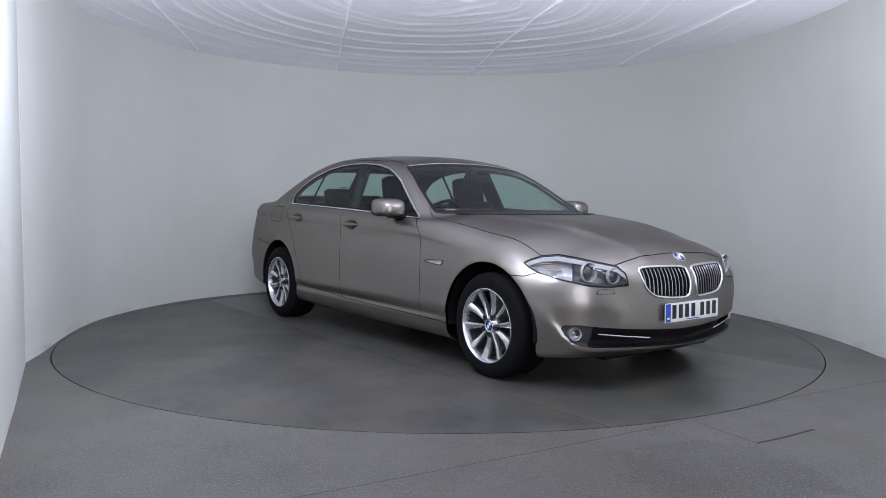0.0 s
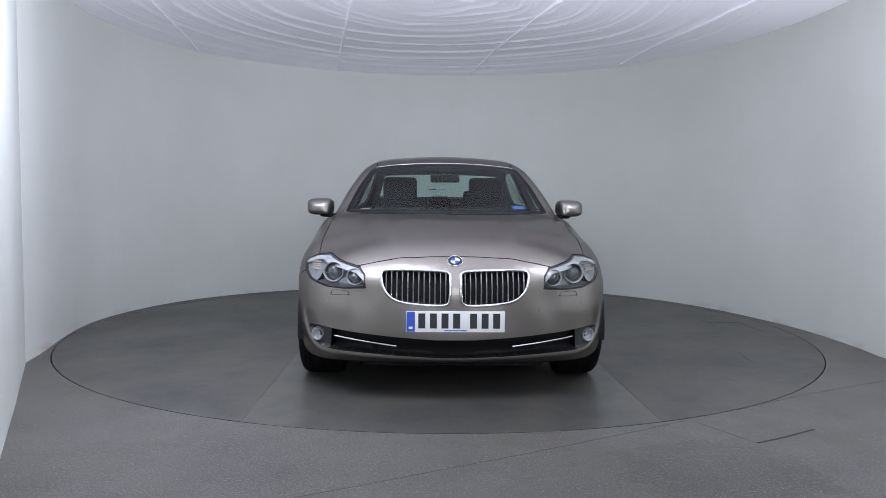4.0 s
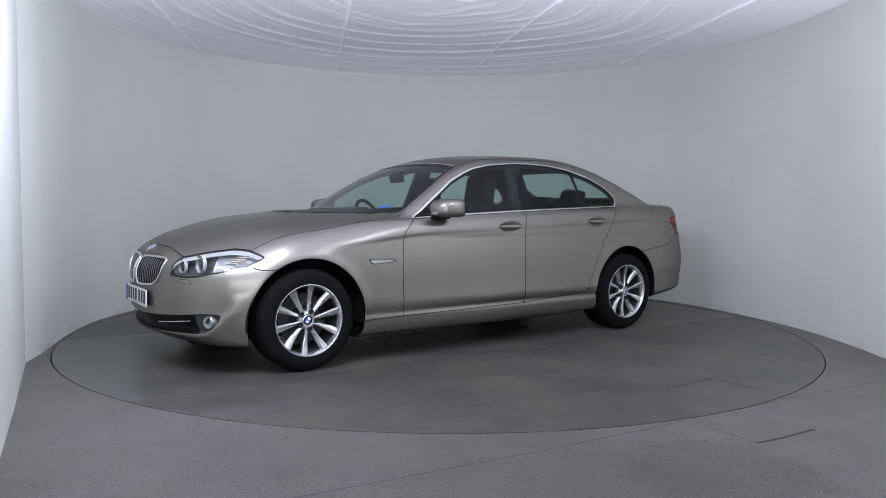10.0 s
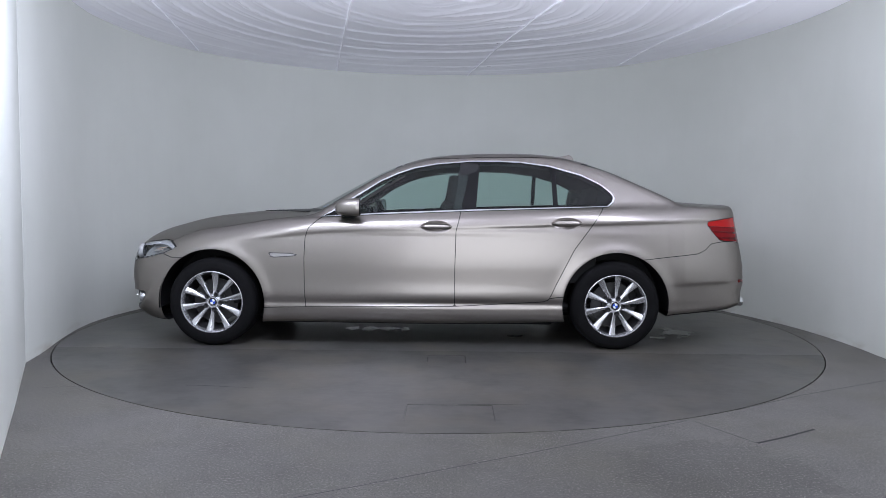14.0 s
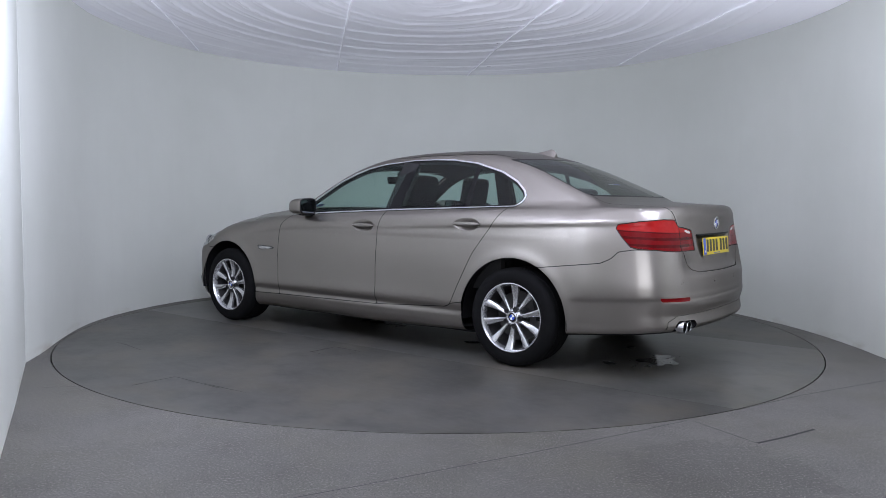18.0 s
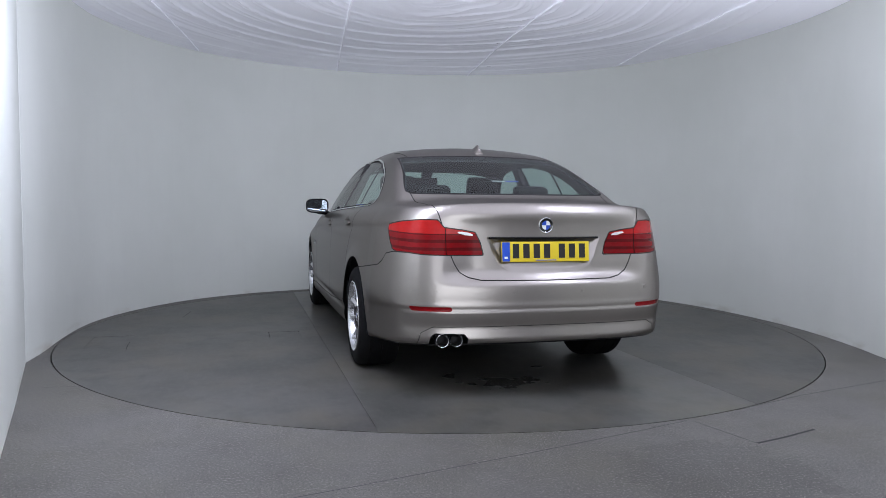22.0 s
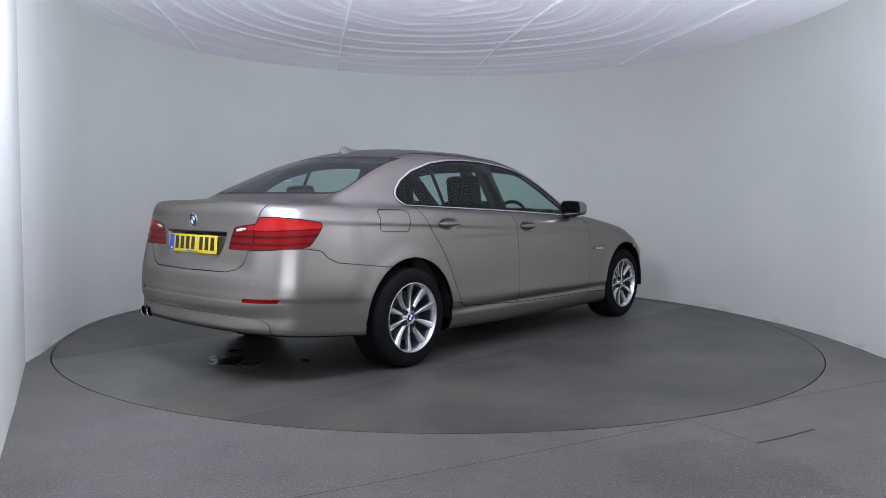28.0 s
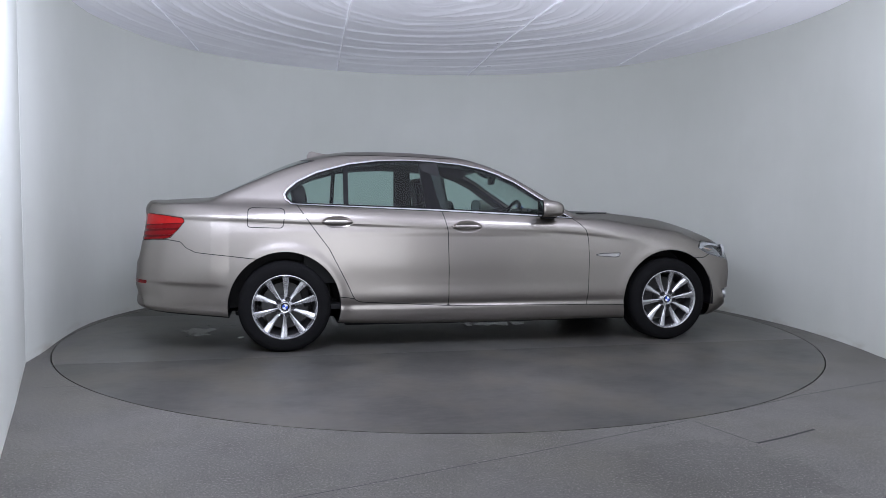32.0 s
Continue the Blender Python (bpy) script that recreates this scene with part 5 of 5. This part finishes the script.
def build_cabin():
    """Seats, dashboard, wheel and mirror behind the glass."""
    def seat(y, wide=0.50):
        s = new("front_seat")
        s.parent = CAR
        s.location = (0.02, y, 0.0)
        box_part("cushion", 0.50, wide, 0.15, pose(0.10, 0, 0.42, 0, -6, 0), M_LEATHER, s, "black leather cushion", 0.05, 4)
        box_part("backrest", 0.15, wide * 0.96, 0.66, pose(-0.205, 0, 0.76, 0, -16, 0), M_LEATHER, s, "black leather backrest", 0.055, 4)
        for k in (-1, 1):
            box_part("bolster", 0.13, 0.08, 0.5, pose(-0.13, k * wide * 0.43, 0.72, 0, -16, 0), M_LEATHER, s, "", 0.035, 3)
        box_part("headrest", 0.115, 0.29, 0.24, pose(-0.315, 0, 1.165, 0, -10, 0), M_LEATHER, s, "black leather headrest", 0.045, 4)
        for k in (-0.06, 0.06):
            part("headrest_post", tube_bm([(-0.275, k, 1.0), (-0.305, k, 1.11)], 0.006, 8), M_CHROME, s, "thin steel post")
        return s

    seat(0.37)
    copy_thing(bpy.data.objects["front_seat"], pose(0.02, -0.37, 0))
    bench = new("rear_seat")
    bench.parent = CAR
    bench.location = (-1.10, 0, 0)
    box_part("cushion", 0.50, 1.30, 0.16, pose(0.20, 0, 0.44, 0, -8, 0), M_LEATHER, bench, "black leather bench", 0.05, 4)
    box_part("backrest", 0.16, 1.30, 0.62, pose(-0.16, 0, 0.76, 0, -22, 0), M_LEATHER, bench, "black leather bench back", 0.055, 4)
    for y, w in ((0.36, 0.25), (0.0, 0.22), (-0.36, 0.25)):
        box_part("headrest", 0.10, w, 0.15 if y else 0.10, pose(-0.27, y, 1.115 if y else 1.08, 0, -12, 0), M_LEATHER, bench, "black leather headrest", 0.04, 4)
    box_part("parcel_shelf", 0.62, 1.30, 0.03, pose(-1.66, 0, 1.025, 0, 3, 0), M_LINING, CAR, "dark parcel shelf", 0.01)
    # black boxes added under the car to block light and deepen the dark
    box_part("underfloor_blocker", 2.1, 1.40, 0.07, pose(0.0, 0, 0.182), M_BLACK, CAR, "added black box blocking light under the car", 0.02)
    box_part("underfloor_blocker", 0.70, 0.96, 0.06, pose(-1.50, 0, 0.235), M_BLACK, CAR, "added black box blocking light under the car", 0.02)
    box_part("underfloor_blocker", 0.95, 1.0, 0.06, pose(1.60, 0, 0.19), M_BLACK, CAR, "added black box blocking light under the car", 0.02)
    box_part("cabin_floor", 2.6, 1.5, 0.04, pose(-0.4, 0, 0.30), M_LINING, CAR, "dark carpet", 0.01)
    dash = box_part("dashboard", 0.46, 1.42, 0.26, pose(0.66, 0, 0.865, 0, 6, 0), M_BLACK, CAR, "black padded dashboard", 0.06, 4)
    box_part("instrument_hood", 0.22, 0.36, 0.07, pose(0.52, -0.37, 0.99, 0, 4, 0), M_BLACK, dash, "black instrument hood", 0.03, 3)
    box_part("screen_hood", 0.14, 0.34, 0.05, pose(0.52, 0.04, 0.985, 0, 4, 0), M_BLACK, dash, "black screen hood", 0.02, 3)
    box_part("centre_console", 0.9, 0.22, 0.26, pose(0.1, 0, 0.47), M_BLACK, CAR, "black centre console", 0.03, 3)
    # steering wheel on the car's right
    m = Matrix.Translation((0.315, -0.37, 0.915)) @ Euler((0, radians(-66), 0)).to_matrix().to_4x4()
    wheel = part("steering_wheel", tube_bm([m @ Vector((0.185 * math.cos(a), 0.185 * math.sin(a), 0)) for a in np.linspace(0, 2 * math.pi, 41)], 0.015, 10), M_LEATHER, CAR, "black leather steering wheel")
    part("wheel_boss", lathe_bm([(0.001, 0.02), (0.05, 0.018), (0.07, 0.0), (0.05, -0.03), (0.001, -0.03)], 24, m), M_BLACK, wheel)
    for a in (radians(90), radians(-90), radians(180)):
        part("wheel_spoke", box_bm(0.12, 0.035, 0.015, m @ Euler((0, 0, a)).to_matrix().to_4x4() @ pose(0.12, 0, 0), 0.005), M_STEEL, wheel)
    mirror = box_part("interior_mirror", 0.035, 0.23, 0.065, pose(0.275, 0.0, 1.262, 0, 12, -8), M_BLACK, CAR, "black interior mirror", 0.015, 3)
    part("mirror_stalk", tube_bm([(0.28, 0.0, 1.27), (0.262, 0.0, 1.308)], 0.01, 8), M_BLACK, mirror)
    box_part("sensor_box", 0.09, 0.09, 0.05, pose(0.205, 0.0, 1.320, 0, 24, 0), M_BLACK, CAR, "black sensor housing at the windscreen", 0.015)
    for s in (1, -1):
        box_part("pillar_trim", 0.15, 0.05, 0.46, pose(-0.385, s * 0.715, 1.16, s * 25, -8, 0), M_LINING, CAR, "dark trim inside the door post", 0.02)
        box_part("door_card", 1.9, 0.06, 0.48, pose(-0.4, s * 0.80, 0.72, s * -4, 0, 0), M_LINING, CAR, "dark door card", 0.02)


build_cabin()

# ---------------------------------------------------------------- turntable, floor joints and ceiling seams


def flat_part(name, mesh, z0, z1, mat, parent, label=""):
    """A flat plate from a triangle mesh in plan, with its edges turned down."""
    v, t = mesh
    used, t = np.unique(t, return_inverse=True)
    t = t.reshape(-1, 3)
    v = v[used].copy()
    edges = {}
    for a, b, c in t:
        for p, q in ((a, b), (b, c), (c, a)):
            if (q, p) in edges:
                del edges[(q, p)]
            else:
                edges[(p, q)] = True
    top = [(x, y, z1) for x, y, _ in v]
    rim = sorted({i for e in edges for i in e})
    low = {i: len(top) + k for k, i in enumerate(rim)}
    verts = top + [(v[i][0], v[i][1], z0) for i in rim]
    faces = [tuple(f) for f in t] + [(q, p, low[p], low[q]) for p, q in edges]
    me = bpy.data.meshes.new(name)
    me.from_pydata(verts, [], faces)
    me.materials.append(mat)
    ob = new(name, me)
    ob.parent = parent
    return tagged(ob, label)


def disc_mesh(radius, step):
    n = int(2 * radius / step) + 2
    g = np.linspace(-radius - step, radius + step, n)
    x, y = np.meshgrid(g, g, indexing="ij")
    v = np.stack([x.ravel(), y.ravel(), np.zeros(n * n)], 1)
    i = np.arange(n * n).reshape(n, n)
    a, b, c, d = i[:-1, :-1].ravel(), i[1:, :-1].ravel(), i[1:, 1:].ravel(), i[:-1, 1:].ravel()
    t = np.concatenate([np.stack([a, b, c], 1), np.stack([a, c, d], 1)])
    return split((v, t), lambda p: np.hypot(p[:, 0], p[:, 1]) - radius)[0]


def build_turntable():
    table = tagged(new("turntable"), "round dark grey screeded turntable flush with the floor", "turntable")
    m = disc_mesh(R_TABLE, 0.09)
    hatches = [(-0.07, 1.31, 0.13, 0.12), (-0.095, 2.61, 0.225, 0.14)]
    for (cx, cy, hx, hy), slack in zip(hatches, (0.0022, 0.0010)):
        for e in (-slack, slack):
            for axis, c, h in ((0, cx, hx + e), (1, cy, hy + e)):
                for k in (-1, 1):
                    a, b = split(m, lambda v: v[:, axis] - c - k * h)
                    m = a[0], np.concatenate([a[1], b[1]])
        fn = lambda v, e: np.maximum(np.abs(v[:, 0] - cx) - hx, np.abs(v[:, 1] - cy) - hy) - e - 0.0001
        plate, m = split(m, lambda v: fn(v, -slack))
        m = split(m, lambda v: fn(v, slack))[1]
        flat_part("hatch", plate, -0.05, -0.0008, M_TABLE, table, "flush rectangular hatch")
    slack = 0.001
    side, m = split(m, lambda v: 1.04 + slack - v[:, 1])
    flat_part("deck_panel", side, -0.09, 0.0, M_TABLE, table, "dark screeded deck panel")
    m = split(m, lambda v: v[:, 1] - 1.04 + slack)[0]
    side, m = split(m, lambda v: v[:, 1] + 1.03 + slack)
    flat_part("deck_panel", side, -0.09, 0.0, M_TABLE, table, "dark screeded deck panel")
    m = split(m, lambda v: -1.03 + slack - v[:, 1])[0]
    flat_part("deck_panel", m, -0.09, 0.0, M_TABLE2, table, "dark screeded middle deck panel")
    part("deck_base", lathe_bm([(0.001, -0.03), (R_TABLE - 0.03, -0.03), (R_TABLE - 0.03, -0.09), (0.001, -0.09)], 96), M_GAP, table, "dark steel base under the deck")
    for cx, cy, ax, ay, seed in ((-1.97, 0.17, 0.14, 0.20, 1.0), (0.53, 0.10, 0.24, 0.10, 5.0), (-0.62, 0.39, 0.09, 0.05, 9.0), (-1.79, 0.40, 0.10, 0.05, 13.0), (-1.65, -0.24, 0.05, 0.04, 17.0)):
        puddle(table, cx, cy, ax, ay, seed)
    # cracks in the screed
    for pts in (((1.44, 2.12), (1.33, 2.115), (1.03, 2.16)), ((-0.52, 2.44), (-0.33, 2.455), (-0.14, 2.46))):
        bm = bmesh.new()
        rows = [(bm.verts.new((x, y - w, 0.0007)), bm.verts.new((x, y + w, 0.0007))) for (x, y), w in zip(pts, (0.0008, 0.003, 0.0015))]
        for a, b in zip(rows, rows[1:]):
            bm.faces.new((a[0], a[1], b[1], b[0]))
        bmesh.ops.recalc_face_normals(bm, faces=bm.faces)
        part("crack", bm, M_GAP, table, "fine dark crack in the screed", smooth=False)
    return table


def puddle(table, cx, cy, ax, ay, seed):
    """A thin film of water with a ragged edge, dripped from the car."""
    n = 56
    g = np.linspace(-1.6, 1.6, n)
    x, y = np.meshgrid(cx + ax * g, cy + ay * g, indexing="ij")
    v = np.stack([x.ravel(), y.ravel(), np.zeros(n * n)], 1)
    i = np.arange(n * n).reshape(n, n)
    a, b, c, d = i[:-1, :-1].ravel(), i[1:, :-1].ravel(), i[1:, 1:].ravel(), i[:-1, 1:].ravel()
    t = np.concatenate([np.stack([a, b, c], 1), np.stack([a, c, d], 1)])

    def shore(p):
        ragged = np.array([noise.fractal((q[0] * 9 + seed, q[1] * 5 - seed, seed), 0.8, 2.0, 4) for q in p])
        return np.hypot((p[:, 0] - cx) / ax, (p[:, 1] - cy) / ay) - 0.85 + 1.1 * ragged

    wet = split((v, t), shore)[0]
    if len(wet[1]) > 2:
        flat_part("puddle", wet, 0.0003, 0.0012, M_WATER, table, "thin film of dripped water")


M_WATER = plain("wet_screed", (0.062, 0.061, 0.058), 0.12, vary=0.2, scale=6)
M_TABLE2 = concrete("turntable_middle_screed", (0.050, 0.050, 0.046), (0.116, 0.114, 0.105), 0.2, 0.33, 0.12)
TABLE = build_turntable()


def floor_joint(points, width, mat=None):
    pts = [Vector((*p, 0.0006)) for p in points]
    bm = bmesh.new()
    rows = []
    for i, p in enumerate(pts):
        d = (pts[min(i + 1, len(pts) - 1)] - pts[max(i - 1, 0)]).normalized()
        n = Vector((-d.y, d.x, 0)) * width / 2
        rows.append((bm.verts.new(p + n), bm.verts.new(p - n)))
    for a, b in zip(rows, rows[1:]):
        bm.faces.new((a[0], a[1], b[1], b[0]))
    bmesh.ops.recalc_face_normals(bm, faces=bm.faces)
    tagged(part("floor_joint", bm, mat or M_JOINT, smooth=False), "thin dark joint in the concrete floor", "joint", kind="structure")


M_JOINT = plain("joint_filler", (0.045, 0.045, 0.046), 0.8, vary=0.4, scale=4)
floor_joint([(-1.0, -3.98), (-0.3, -3.61), (0.4, -3.22), (1.0, -2.87), (1.235, -2.725)], 0.006)
floor_joint([(1.56, -2.53), (2.05, -2.215), (2.7, -1.87), (3.1, -1.66)], 0.006)
floor_joint([(-2.32, -2.19), (-2.05, -2.13)], 0.005)
floor_joint([(1.27, -2.745), (1.44, -3.07)], 0.006)
floor_joint([(1.44, -3.07), (1.605, -2.98), (1.805, -2.855)], 0.016, M_GAP)


def ceiling_seam(x0, y0, x1, y1):
    pts = []
    for f in np.linspace(0, 1, 30):
        x, y = x0 + (x1 - x0) * f, y0 + (y1 - y0) * f
        r = math.hypot(x, y)
        a = math.atan2(y, x)
        pts.append((x, y, Z_EDGE + 0.16 * (1 - min(1, r / 3.1) ** 2) + cloth_fold(r, a) - 0.014))
    # the seams take on the cloth's added glow too
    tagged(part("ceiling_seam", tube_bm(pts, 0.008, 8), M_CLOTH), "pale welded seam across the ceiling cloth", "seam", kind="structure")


ceiling_seam(-0.30, -2.4, -1.27, 2.82)
ceiling_seam(1.59, -2.4, 0.33, 3.05)
ceiling_seam(2.72, -1.4, 2.03, 2.28)
ceiling_seam(-2.28, -1.4, -2.58, 1.65)

# ---------------------------------------------------------------- what moves
TURN = Curve((0, 306.7), (0.5, 303.9), (1, 299.95), (2, 290.55), (4, 271.4), (6, 252.3), (9, 224.55), (12, 197.4), (15, 170.0), (18, 142.5), (21, 114.5), (24, 86.6), (27, 58.75), (30, 30.9), (32, 12.1))
OFFSET = (0.180, 0.024)


def heading(t):
    """Degrees by which the turntable has turned at t seconds."""
    return float(TURN(t))


def motions():
    times = [i * 0.5 for i in range(65)]
    walk(TABLE, [(t, pose(0, 0, 0, 0, 0, heading(t))) for t in times])
    rows = []
    for t in times:
        a = radians(heading(t))
        rows.append((t, pose(OFFSET[0] * math.cos(a) - OFFSET[1] * math.sin(a), OFFSET[0] * math.sin(a) + OFFSET[1] * math.cos(a), 0, 0, 0, heading(t))))
    walk(CAR, rows)


motions()
